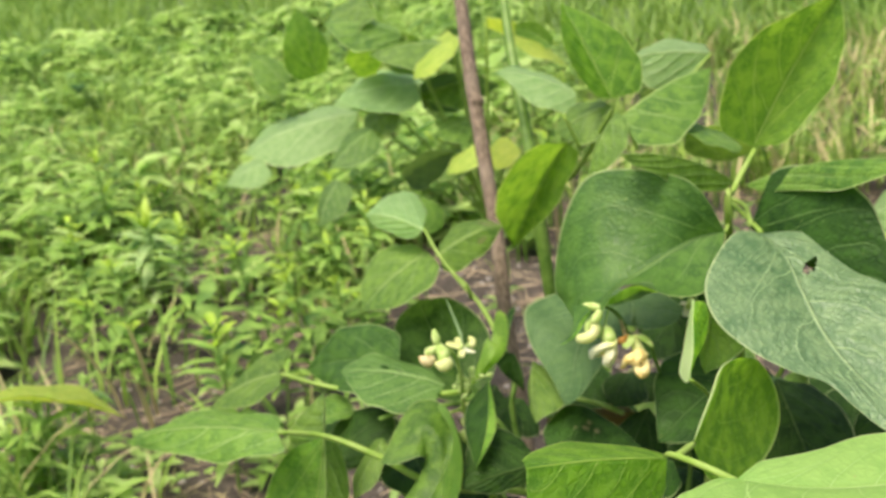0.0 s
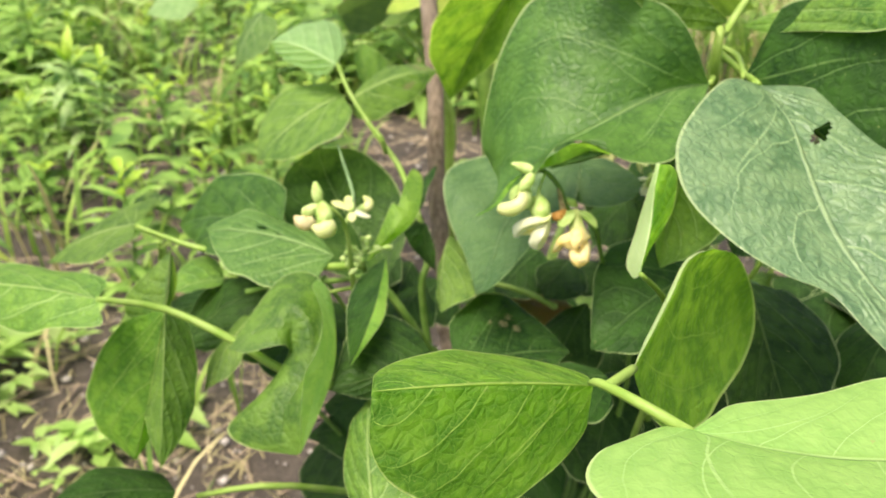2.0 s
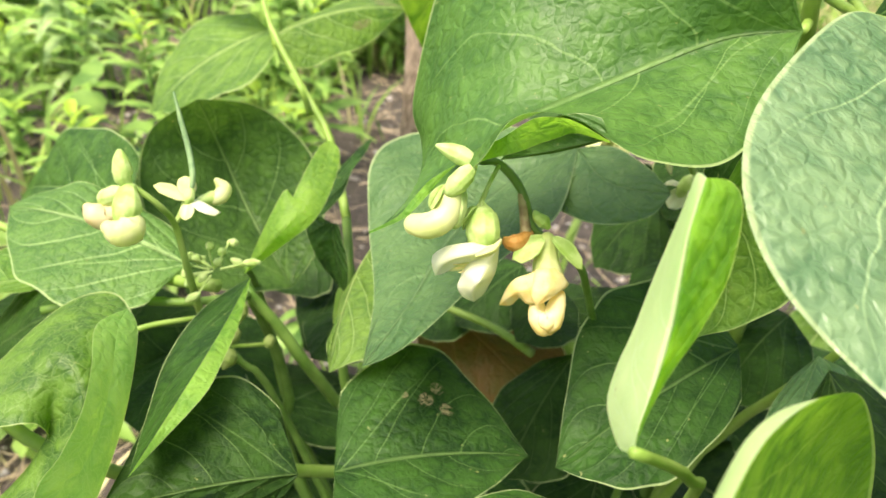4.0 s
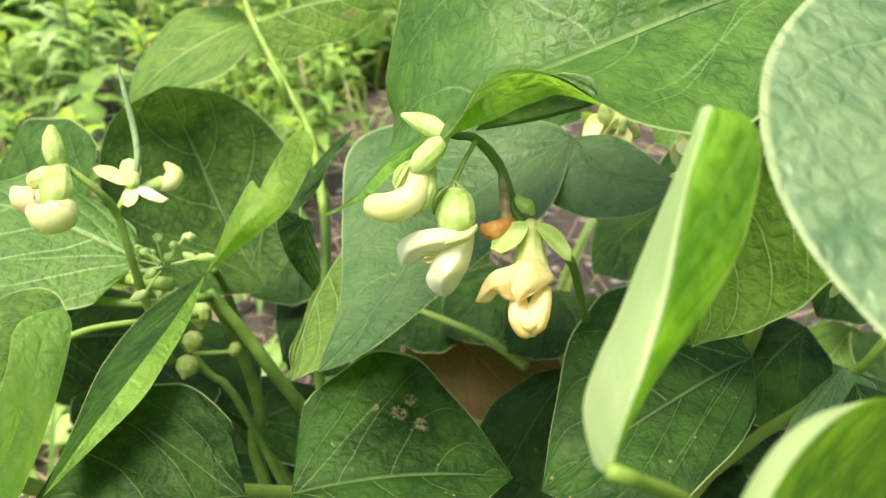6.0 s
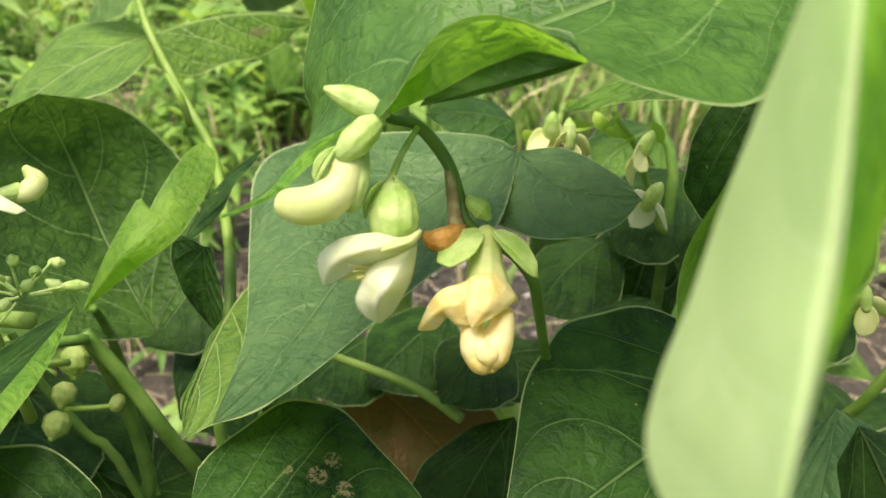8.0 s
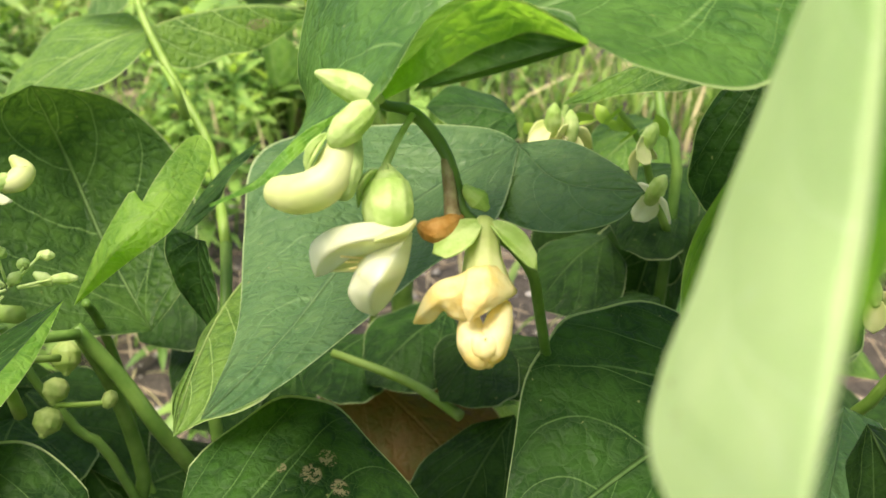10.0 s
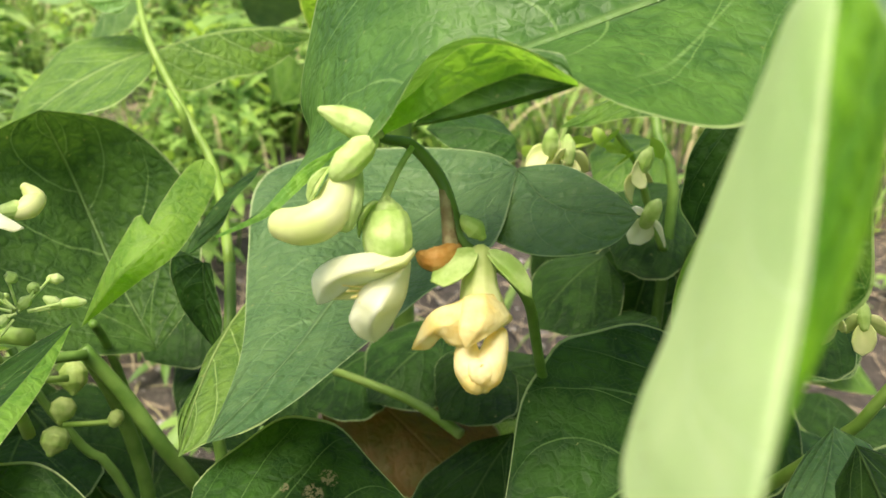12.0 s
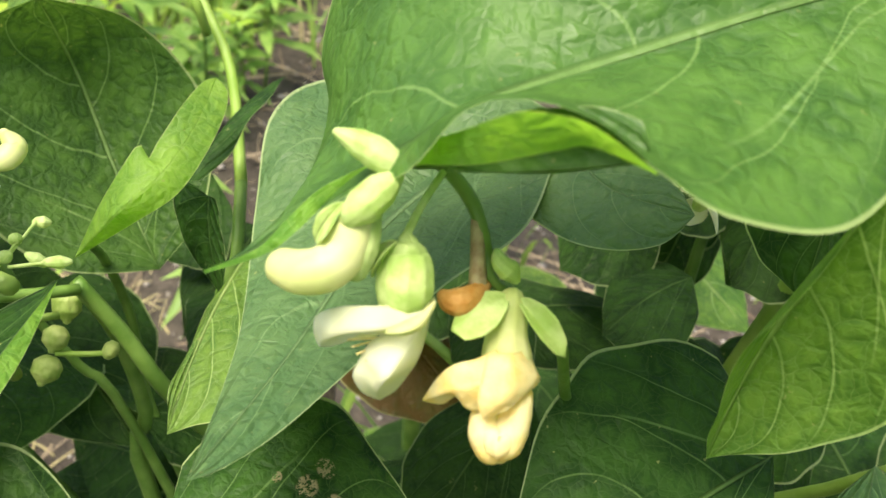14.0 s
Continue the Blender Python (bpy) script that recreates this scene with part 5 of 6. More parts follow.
# raceme with the open flowers
stem(plant_1, [(0.0864, 0.3984, 0.4272), (0.0881, 0.4001, 0.4260), (0.0905, 0.4029, 0.4249), (0.0929, 0.4031, 0.4231), (0.0951, 0.4031, 0.4205), (0.0966, 0.4020, 0.4183), (0.0981, 0.4015, 0.4147), (0.0996, 0.4001, 0.4118), (0.1083, 0.4012, 0.4050), (0.1140, 0.4125, 0.3849), (0.135, 0.45, 0.30), (0.11, 0.46, 0.15)],
     [0.0006, 0.0007, 0.0008, 0.0009, 0.0009, 0.0008, 0.0007, 0.0007, 0.0008, 0.0009, 0.0012, 0.002], label="flower stalk")
white = flower([(0.0913, 0.4017, 0.4247), (0.0897, 0.3983, 0.4221), (0.0886, 0.3949, 0.4196), (0.0887, 0.3947, 0.4192), (0.0888, 0.3944, 0.4187), (0.0889, 0.3941, 0.4179), (0.0892, 0.3930, 0.4167), (0.0895, 0.3917, 0.4153), (0.0898, 0.3910, 0.4141), (0.0901, 0.3908, 0.4133)],
    [0.00041, 0.00041, 0.00050, 0.00127, 0.00208, 0.00271, 0.00317, 0.00326, 0.00298, 0.00235], CALYX, "hanging white bean flower with a pale green calyx")
shaped_petal(white, [(0.0927, 0.3913, 0.4142), (0.0897, 0.3892, 0.4146), (0.0864, 0.3881, 0.4147), (0.0830, 0.3886, 0.4134), (0.0805, 0.3896, 0.4107), (0.0804, 0.3896, 0.4083), (0.0810, 0.3901, 0.4060)],
    [(0.0924, 0.3890, 0.4141), (0.0896, 0.3866, 0.4141), (0.0868, 0.3855, 0.4138), (0.0842, 0.3860, 0.4124), (0.0823, 0.3871, 0.4102), (0.0810, 0.3901, 0.4060)],
    [(0.0921, 0.3894, 0.4126), (0.0904, 0.3882, 0.4124), (0.0882, 0.3886, 0.4109), (0.0857, 0.3892, 0.4099), (0.0840, 0.3891, 0.4084), (0.0824, 0.3895, 0.4069), (0.0810, 0.3901, 0.4060)], WHITE_PETAL, "wing_petal", 0.05)
shaped_petal(white, [(0.0905, 0.3923, 0.4117), (0.0891, 0.3925, 0.4099), (0.0868, 0.3930, 0.4086), (0.0840, 0.3931, 0.4075), (0.0822, 0.3918, 0.4061)],
    [(0.0904, 0.3938, 0.4102), (0.0881, 0.3946, 0.4072), (0.0854, 0.3941, 0.4061), (0.0822, 0.3918, 0.4060)],
    [(0.0904, 0.3935, 0.4096), (0.0886, 0.3943, 0.4066), (0.0859, 0.3937, 0.4053), (0.0822, 0.3918, 0.4059)], CREAM_PETAL, "inner_petal", 0.05)
shaped_petal(white, [(0.0916, 0.3903, 0.4121), (0.0893, 0.3888, 0.4114), (0.0871, 0.3877, 0.4101), (0.0861, 0.3866, 0.4079), (0.0857, 0.3863, 0.4060), (0.0870, 0.3860, 0.4042), (0.0889, 0.3862, 0.4034)],
    [(0.0921, 0.3891, 0.4130), (0.0909, 0.3857, 0.4118), (0.0896, 0.3832, 0.4100), (0.0886, 0.3836, 0.4073), (0.0889, 0.3862, 0.4034)],
    [(0.0926, 0.3907, 0.4130), (0.0926, 0.3893, 0.4112), (0.0923, 0.3878, 0.4092), (0.0914, 0.3868, 0.4071), (0.0904, 0.3864, 0.4050), (0.0889, 0.3862, 0.4034)], WHITE_PETAL, "wing_petal", 0.08)
shaped_petal(white, [(0.0929, 0.3923, 0.4141), (0.0918, 0.3882, 0.4148), (0.0901, 0.3861, 0.4149), (0.0887, 0.3856, 0.4138)],
    [(0.0930, 0.3913, 0.4143), (0.0920, 0.3866, 0.4149), (0.0904, 0.3849, 0.4149), (0.0887, 0.3855, 0.4138)],
    [(0.0930, 0.3911, 0.4139), (0.0922, 0.3869, 0.4143), (0.0906, 0.3856, 0.4140), (0.0887, 0.3855, 0.4138)], CREAM_PETAL, "banner_petal", 0.05)
stem(white, [(0.0894, 0.3909, 0.4087), (0.0846, 0.3864, 0.4110)], [0.0002, 0.0001], YELLOW_PETAL, "stamen")
stem(white, [(0.0890, 0.3908, 0.4085), (0.0858, 0.3858, 0.4097)], [0.0002, 0.0001], YELLOW_PETAL, "stamen")
stem(white, [(0.0894, 0.3908, 0.4085), (0.0869, 0.3856, 0.4092)], [0.0002, 0.0001], YELLOW_PETAL, "stamen")
stem(white, [(0.0885, 0.3908, 0.4085), (0.0852, 0.3861, 0.4104)], [0.0002, 0.0001], YELLOW_PETAL, "stamen")
petal(white, (0.0880, 0.3938, 0.4197), (0.0857, 0.3935, 0.4144), (0.0859, 0.3940, 0.4178), (0.0875, 0.3900, 0.4186), CALYX, 0.3, "bracteole")
gold = flower([(0.1018, 0.3989, 0.4115), (0.1018, 0.3977, 0.4114), (0.1019, 0.3969, 0.4097), (0.1020, 0.3955, 0.4078), (0.1024, 0.3941, 0.4061), (0.1029, 0.3935, 0.4046)],
    [0.00095, 0.00172, 0.00210, 0.00248, 0.00296, 0.00286], PALE_CALYX, "hanging bean flower turned warm yellow")
shaped_petal(gold, [(0.1011, 0.3928, 0.4080), (0.0989, 0.3913, 0.4072), (0.0965, 0.3904, 0.4065), (0.0950, 0.3901, 0.4045), (0.0938, 0.3904, 0.4005)],
    [(0.1020, 0.3892, 0.4073), (0.0995, 0.3875, 0.4072), (0.0972, 0.3874, 0.4059), (0.0955, 0.3885, 0.4036), (0.0938, 0.3903, 0.4004)],
    [(0.1025, 0.3898, 0.4039), (0.1006, 0.3877, 0.4030), (0.0987, 0.3873, 0.4034), (0.0974, 0.3890, 0.4034), (0.0960, 0.3896, 0.4011), (0.0938, 0.3903, 0.4003)], YELLOW_PETAL, "wing_petal", 0.03)
shaped_petal(gold, [(0.1000, 0.3917, 0.4079), (0.0997, 0.3876, 0.4074), (0.0997, 0.3862, 0.4056), (0.1006, 0.3859, 0.4039)],
    [(0.1024, 0.3911, 0.4090), (0.1024, 0.3868, 0.4081), (0.1021, 0.3856, 0.4067), (0.1006, 0.3859, 0.4039)],
    [(0.1047, 0.3946, 0.4070), (0.1059, 0.3929, 0.4058), (0.1065, 0.3920, 0.4051), (0.1044, 0.3883, 0.4055), (0.1029, 0.3861, 0.4054), (0.1007, 0.3859, 0.4039)], YELLOW_PETAL, "banner_petal", 0.04)
blob(gold, [(0.1008, 0.3894, 0.4031), (0.1010, 0.3882, 0.4017), (0.1014, 0.3869, 0.4002), (0.1025, 0.3858, 0.3989), (0.1036, 0.3856, 0.3985)], [0.00105, 0.00172, 0.00200, 0.00181, 0.00095], YELLOW_PETAL, "keel_petal", 16)
blob(gold, [(0.1053, 0.3918, 0.4034), (0.1047, 0.3892, 0.4026), (0.1042, 0.3875, 0.4012), (0.1038, 0.3862, 0.3998), (0.1031, 0.3857, 0.3987)], [0.00086, 0.00172, 0.00210, 0.00200, 0.00115], YELLOW_PETAL, "keel_petal", 16)
blob(gold, [(0.1018, 0.3864, 0.4013), (0.1029, 0.3852, 0.4006), (0.1039, 0.3865, 0.4015)], [0.00105, 0.00162, 0.00095], YELLOW_PETAL, "keel_petal", 16)
pale = flower([(0.0848, 0.3963, 0.4250), (0.0844, 0.3947, 0.4239), (0.0842, 0.3932, 0.4232), (0.0843, 0.3915, 0.4219), (0.0843, 0.3902, 0.4203), (0.0842, 0.3894, 0.4185)],
    [0.00052, 0.00131, 0.00174, 0.00200, 0.00209, 0.00157], CALYX, "half-open pale yellow bean bud with a green calyx")
blob(pale, [(0.0837, 0.3923, 0.4236), (0.0834, 0.3904, 0.4220), (0.0827, 0.3890, 0.4200), (0.0811, 0.3878, 0.4187), (0.0790, 0.3875, 0.4181), (0.0770, 0.3880, 0.4179)], [0.00157, 0.00218, 0.00253, 0.00253, 0.00244, 0.00209], CREAM_PETAL, "keel_petal", 16)
petal(pale, (0.0820, 0.3926, 0.4243), (0.0794, 0.3915, 0.4195), (0.0796, 0.3918, 0.4225), (0.0820, 0.3884, 0.4223), CALYX, 0.3, "bracteole")
bud = flower([(0.0878, 0.3965, 0.4277), (0.0867, 0.3956, 0.4283), (0.0859, 0.3947, 0.4288), (0.0844, 0.3950, 0.4293), (0.0823, 0.3953, 0.4300), (0.0805, 0.3955, 0.4305), (0.0796, 0.3956, 0.4307)],
    [0.00039, 0.00113, 0.00157, 0.00183, 0.00148, 0.00070, 0.00022], CALYX, "closed pale green flower bud", "flower_bud")
flower([(0.0872, 0.3952, 0.4274), (0.0866, 0.3931, 0.4276), (0.0857, 0.3918, 0.4271), (0.0842, 0.3905, 0.4256), (0.0831, 0.3899, 0.4244), (0.0826, 0.3901, 0.4237)],
    [0.00039, 0.00104, 0.00181, 0.00198, 0.00129, 0.00035], CALYX, "closed pale green flower bud", "flower_bud")
flower([(0.0990, 0.4017, 0.4153), (0.0996, 0.3995, 0.4153), (0.1008, 0.3992, 0.4146), (0.1017, 0.3989, 0.4138)],
    [0.00043, 0.00105, 0.00143, 0.00067], CALYX, "closed pale green flower bud", "flower_bud")
spent = flower([(0.0987, 0.4000, 0.4115), (0.0975, 0.3978, 0.4116), (0.0960, 0.3964, 0.4110), (0.0944, 0.3964, 0.4110), (0.0932, 0.3967, 0.4116)],
    [0.00057, 0.00124, 0.00181, 0.00143, 0.00038], ORANGE, "withered orange-brown flower", "withered_flower")
petal(spent, (0.1013, 0.3971, 0.4124), (0.0954, 0.3933, 0.4090), (0.0974, 0.3974, 0.4108), (0.0998, 0.3925, 0.4097), CALYX, 0.25, "sepal")
stem(plant_1, [(0.0961, 0.4023, 0.4189), (0.0969, 0.4005, 0.4150), (0.0976, 0.3990, 0.4118)], [0.0008, 0.0009, 0.0012], WITHERED_STALK, "withered_stalk")
petal(plant_1, (0.1025, 0.3971, 0.4124), (0.1091, 0.3938, 0.4077), (0.1067, 0.3957, 0.4118), (0.1054, 0.3939, 0.4102), CALYX, 0.3, "bract")

# raceme on the other side
stem(plant_1, [(0.0138, 0.4070, 0.4105), (0.0184, 0.4075, 0.4061), (0.0197, 0.4111, 0.3996), (0.0206, 0.4120, 0.3894), (0.0199, 0.4162, 0.3763), (0.0190, 0.4248, 0.3523)], [0.0006, 0.0007, 0.0008, 0.0009, 0.0010, 0.0013], YOUNG_STEM)
flower([(0.0130, 0.4066, 0.4108), (0.0119, 0.4067, 0.4124), (0.0116, 0.4073, 0.4141), (0.0112, 0.4081, 0.4163), (0.0110, 0.4088, 0.4182)], [0.0008, 0.0018, 0.0021, 0.0016, 0.0004], CALYX, "closed pale green flower bud", "flower_bud")
two = flower([(0.0138, 0.4071, 0.4106), (0.0136, 0.4041, 0.4102), (0.0149, 0.4005, 0.4091), (0.0148, 0.3994, 0.4073)], [0.0006, 0.0022, 0.0030, 0.0026], CALYX, "pale yellow bean bud in a cluster")
blob(two, [(0.0162, 0.4002, 0.4070), (0.0161, 0.3979, 0.4055), (0.0146, 0.3957, 0.4057), (0.0124, 0.3960, 0.4064)], [0.0020, 0.0034, 0.0030, 0.0016], CREAM_PETAL, "keel_petal")
three = flower([(0.0132, 0.4065, 0.4102), (0.0100, 0.4062, 0.4087), (0.0073, 0.4064, 0.4074)], [0.0006, 0.0021, 0.0020], CALYX, "pale blush bean bud in a cluster")
blob(three, [(0.0092, 0.4061, 0.4047), (0.0072, 0.4043, 0.4038), (0.0053, 0.4037, 0.4051), (0.0039, 0.4044, 0.4058)], [0.0022, 0.0028, 0.0025, 0.0012], PINK_PETAL, "keel_petal")
star = flower([(0.0197, 0.4109, 0.3993), (0.0210, 0.4134, 0.4023), (0.0220, 0.4149, 0.4042), (0.0223, 0.4158, 0.4057)], [0.0005, 0.0006, 0.0013, 0.0010], CALYX, "faded flower with open petals round a young pod")
petal(star, (0.0219, 0.4146, 0.4039), (0.0148, 0.4137, 0.4074), (0.0178, 0.4161, 0.4064), (0.0188, 0.4123, 0.4051), CREAM_PETAL, 0.2)
petal(star, (0.0218, 0.4148, 0.4042), (0.0203, 0.4184, 0.4081), (0.0193, 0.4159, 0.4066), (0.0230, 0.4176, 0.4062), CREAM_PETAL, 0.2)
petal(star, (0.0224, 0.4148, 0.4037), (0.0289, 0.4156, 0.4011), (0.0244, 0.4165, 0.4024), (0.0258, 0.4130, 0.4016), WHITE_PETAL, 0.2)
petal(star, (0.0219, 0.4145, 0.4037), (0.0224, 0.4108, 0.4009), (0.0208, 0.4120, 0.4024), (0.0237, 0.4133, 0.4020), CREAM_PETAL, 0.2)
blob(star, [(0.0223, 0.4155, 0.4052), (0.0226, 0.4174, 0.4087), (0.0209, 0.4210, 0.4132), (0.0188, 0.4236, 0.4192), (0.0169, 0.4260, 0.4251)], [0.0004, 0.0007, 0.0007, 0.0006, 0.0002], POD, "pod", 8)
four = flower([(0.0227, 0.4157, 0.4026), (0.0238, 0.4184, 0.4021), (0.0254, 0.4204, 0.4020)], [0.0005, 0.0012, 0.0016], CALYX, "pale green bean bud in a cluster")
blob(four, [(0.0249, 0.4199, 0.4015), (0.0269, 0.4212, 0.4021), (0.0272, 0.4231, 0.4031), (0.0258, 0.4233, 0.4049)], [0.0013, 0.0019, 0.0019, 0.0008], CREAM_PETAL, "keel_petal")

# young pods and buds lower in the plant
for a, b, r in (((0.0173, 0.4487, 0.3538), (0.0183, 0.4453, 0.3483), 0.0030), ((0.0172, 0.4441, 0.3475), (0.0168, 0.4408, 0.3436), 0.0026), ((0.0170, 0.4401, 0.3426), (0.0162, 0.4363, 0.3385), 0.0029), ((0.0277, 0.4464, 0.3438), (0.0266, 0.4437, 0.3410), 0.0016)):
    a, b = Vector(a), Vector(b)
    flower([tuple(a), tuple(a.lerp(b, 0.3)), tuple(a.lerp(b, 0.7)), tuple(b)], [r * 0.4, r, r * 0.95, r * 0.3], BUD, "small round green flower bud", "flower_bud")
stem(plant_1, [(0.0174, 0.4407, 0.3430), (0.0223, 0.4426, 0.3423), (0.0267, 0.4445, 0.3420)], [0.0006, 0.0006, 0.0006], YOUNG_STEM)
rnd = random.Random(11)
hub = Vector((0.0249, 0.4174, 0.3840))
for i in range(14):
    a = hub + Vector((rnd.gauss(0, 0.005), rnd.gauss(0, 0.004), rnd.gauss(0, 0.003)))
    b = a + Vector((rnd.uniform(-1, 1), rnd.uniform(-1, 1), rnd.uniform(-0.6, 0.8))).normalized() * rnd.uniform(0.002, 0.004)
    flower([tuple(hub.lerp(a, 0.2)), tuple(hub.lerp(a, 0.9)), tuple(a), tuple(a.lerp(b, 0.5)), tuple(b)], [0.00025, 0.00025, 0.0007, 0.0011, 0.0003], CALYX, "tiny green bud in a dense cluster", "flower_bud")


def small_flower(at, turn, size, material):
    at = Vector(at)
    m = pose(0, 0, 0, *turn).to_3x3() * size

    def q(x, y, z):
        return tuple(at + m @ Vector((x, y, z)))

    f = flower([q(0, 0, 1.1), q(0, 0, 0.8), q(0, 0, 0.4), q(0, 0, 0)], [0.05 * size, 0.26 * size, 0.32 * size, 0.22 * size], CALYX, "small pale bean flower further inside the plant")
    petal(f, q(0, 0, 0.2), q(-1.0, -0.2, -0.4), q(-0.5, 0.3, 0.2), q(-0.5, -0.5, -0.5), material, 0.4, "wing_petal")
    petal(f, q(0, 0, 0.2), q(0.2, -0.2, -1.2), q(-0.4, 0, -0.5), q(0.5, 0, -0.5), material, 0.4, "wing_petal")
    petal(f, q(0, 0, 0.3), q(0.8, 0.1, -0.1), q(0.4, 0.4, 0.4), q(0.4, -0.4, -0.2), material, 0.3, "banner_petal")


small_flower((0.1180, 0.4829, 0.3985), (0, 0, 20), 0.0062, CREAM_PETAL)
small_flower((0.1375, 0.4747, 0.3990), (10, 20, 60), 0.0058, CREAM_PETAL)
small_flower((0.1378, 0.4613, 0.3926), (0, -20, 140), 0.006, WHITE_PETAL)
small_flower((0.1226, 0.4821, 0.3978), (20, 0, 200), 0.0058, CREAM_PETAL)
small_flower((0.1638, 0.4237, 0.3934), (0, 40, 30), 0.0042, CREAM_PETAL)
small_flower((0.1703, 0.4255, 0.3913), (30, 20, 160), 0.0042, CREAM_PETAL)
stem(plant_1, [(0.1374, 0.5168, 0.3970), (0.1451, 0.5125, 0.3881), (0.1492, 0.5135, 0.3783), (0.1572, 0.5161, 0.3625)], [0.0007, 0.0010, 0.0011, 0.0013], YOUNG_STEM)
for i in range(12):
    a = Vector((0.1358, 0.5104, 0.3927)) + Vector((rnd.gauss(0, 0.008), rnd.gauss(0, 0.005), rnd.gauss(0, 0.004)))
    b = a + Vector((rnd.uniform(-1, 1), rnd.uniform(-1, 1), rnd.uniform(-0.3, 1))).normalized() * 0.007
    leaf_bm = blade_bm(a, b, a.lerp(b, 0.5) + Vector((0.0015, 0, 0.001)), a.lerp(b, 0.5) - Vector((0.0015, 0, 0.001)), nu=6, nv=2, cordate=0)
    part("bract", leaf_bm, WEEDTOP, plant_1)

# ---- bean plants behind ----
plant_2 = thing("bean_plant", (0.10, 0.68, GROUND), "taller light green bean plant climbing beside the stake", "bean plant", "bean plants")
leaf(plant_2, "pale", (0.1964, 0.6651, 0.4860), (0.1395, 0.6539, 0.4911), (0.1779, 0.6907, 0.4968), (0.1602, 0.6470, 0.4687))
leaf(plant_2, "bright", (0.1141, 0.5528, 0.4861), (0.0907, 0.5829, 0.5400), (0.0934, 0.5783, 0.5067), (0.1334, 0.5758, 0.5079))
leaf(plant_2, "pale", (0.1033, 0.6722, 0.4671), (0.0464, 0.6758, 0.4882), (0.0768, 0.7064, 0.4837), (0.0800, 0.6517, 0.4645))
leaf(plant_2, "young", (0.1172, 0.5499, 0.4747), (0.1789, 0.5867, 0.4917), (0.1470, 0.5894, 0.4806), (0.1525, 0.5433, 0.4648))
leaf(plant_2, "young", (0.1888, 0.5531, 0.4491), (0.1524, 0.5635, 0.4620), (0.1753, 0.5798, 0.4590), (0.1689, 0.5387, 0.4584))
leaf(plant_2, "bright", (0.0901, 0.6065, 0.4486), (0.0492, 0.6074, 0.3781), (0.0435, 0.5812, 0.4351), (0.0841, 0.5974, 0.4180))
leaf(plant_2, "young", (0.1167, 0.5509, 0.4788), (0.0956, 0.5413, 0.4404), (0.1056, 0.5677, 0.4608), (0.1148, 0.5354, 0.4585))
leaf(plant_2, "young", (0.1159, 0.5813, 0.4763), (0.0816, 0.5888, 0.4596), (0.0962, 0.6125, 0.4740), (0.1045, 0.5674, 0.4592))
stem(plant_2, [(0.10, 0.66, GROUND - 0.01), (0.0690, 0.6453, 0.3739), (0.0666, 0.6833, 0.4263), (0.0591, 0.7384, 0.4962), (0.0570, 0.7836, 0.5423)], [0.0055, 0.005, 0.0048, 0.0042, 0.0035])
stem(plant_2, [(0.0678, 0.6547, 0.4007), (0.0916, 0.6003, 0.4276), (0.1153, 0.5612, 0.4782)], [0.0022, 0.0018, 0.0014], YOUNG_STEM)
stem(plant_2, [(0.0857, 0.5526, 0.4800), (0.0952, 0.5566, 0.4563)], [0.0012, 0.0010], YOUNG_STEM)
stem(plant_2, [(0.1219, 0.5493, 0.4737), (0.1277, 0.5537, 0.4537)], [0.0012, 0.0010], YOUNG_STEM)
stem(plant_2, [(0.0900, 0.6062, 0.4476), (0.1046, 0.5978, 0.4567), (0.1153, 0.5612, 0.4782)], [0.0010, 0.0012, 0.0013], YOUNG_STEM)
stem(plant_2, [(0.1033, 0.6722, 0.4671), (0.0727, 0.6883, 0.4455)], [0.0010, 0.0014], YOUNG_STEM)
stem(plant_2, [(0.1964, 0.6651, 0.4860), (0.1535, 0.6448, 0.4552), (0.0716, 0.6642, 0.3972)], [0.0010, 0.0014, 0.0018], YOUNG_STEM)
plant_3 = thing("bean_plant", (0.034, 1.0, GROUND), "broad-leaved bean plant standing in the grass behind", "bean plant", "bean plants")
leaf(plant_3, "pale", (-0.1273, 1.0745, 0.3885), (-0.2643, 1.0305, 0.3625), (-0.2078, 1.1088, 0.3948), (-0.1836, 1.0011, 0.3576))
leaf(plant_3, "pale", (-0.0427, 1.0431, 0.4208), (-0.1462, 1.0225, 0.4105), (-0.1009, 1.0884, 0.4380), (-0.0818, 1.0028, 0.4018))
leaf(plant_3, "young", (0.0229, 0.9985, 0.4224), (-0.0425, 0.9909, 0.4156), (-0.0194, 1.0473, 0.4302), (0.0018, 0.9634, 0.4078))
leaf(plant_3, "young", (-0.0489, 0.9705, 0.4869), (-0.1290, 0.9577, 0.5080), (-0.1011, 1.0457, 0.5094), (-0.0940, 0.9418, 0.4818))
leaf(plant_3, "young", (-0.0005, 0.9541, 0.4730), (-0.0844, 0.9424, 0.4724), (-0.0502, 1.0004, 0.4831), (-0.0328, 0.9181, 0.4601))
leaf(plant_3, "yellow", (0.0042, 0.9051, 0.4823), (-0.0372, 0.8955, 0.4510), (-0.0257, 0.9208, 0.4724), (-0.0126, 0.8800, 0.4619))
leaf(plant_3, "yellow", (0.0267, 0.7906, 0.4085), (-0.0060, 0.7809, 0.3846), (0.0022, 0.8061, 0.3968), (0.0214, 0.7660, 0.3961))
leaf(plant_3, "young", (0.0095, 0.9330, 0.3637), (-0.0494, 0.9237, 0.3546), (-0.0299, 0.9803, 0.3612), (-0.0144, 0.9045, 0.3447))
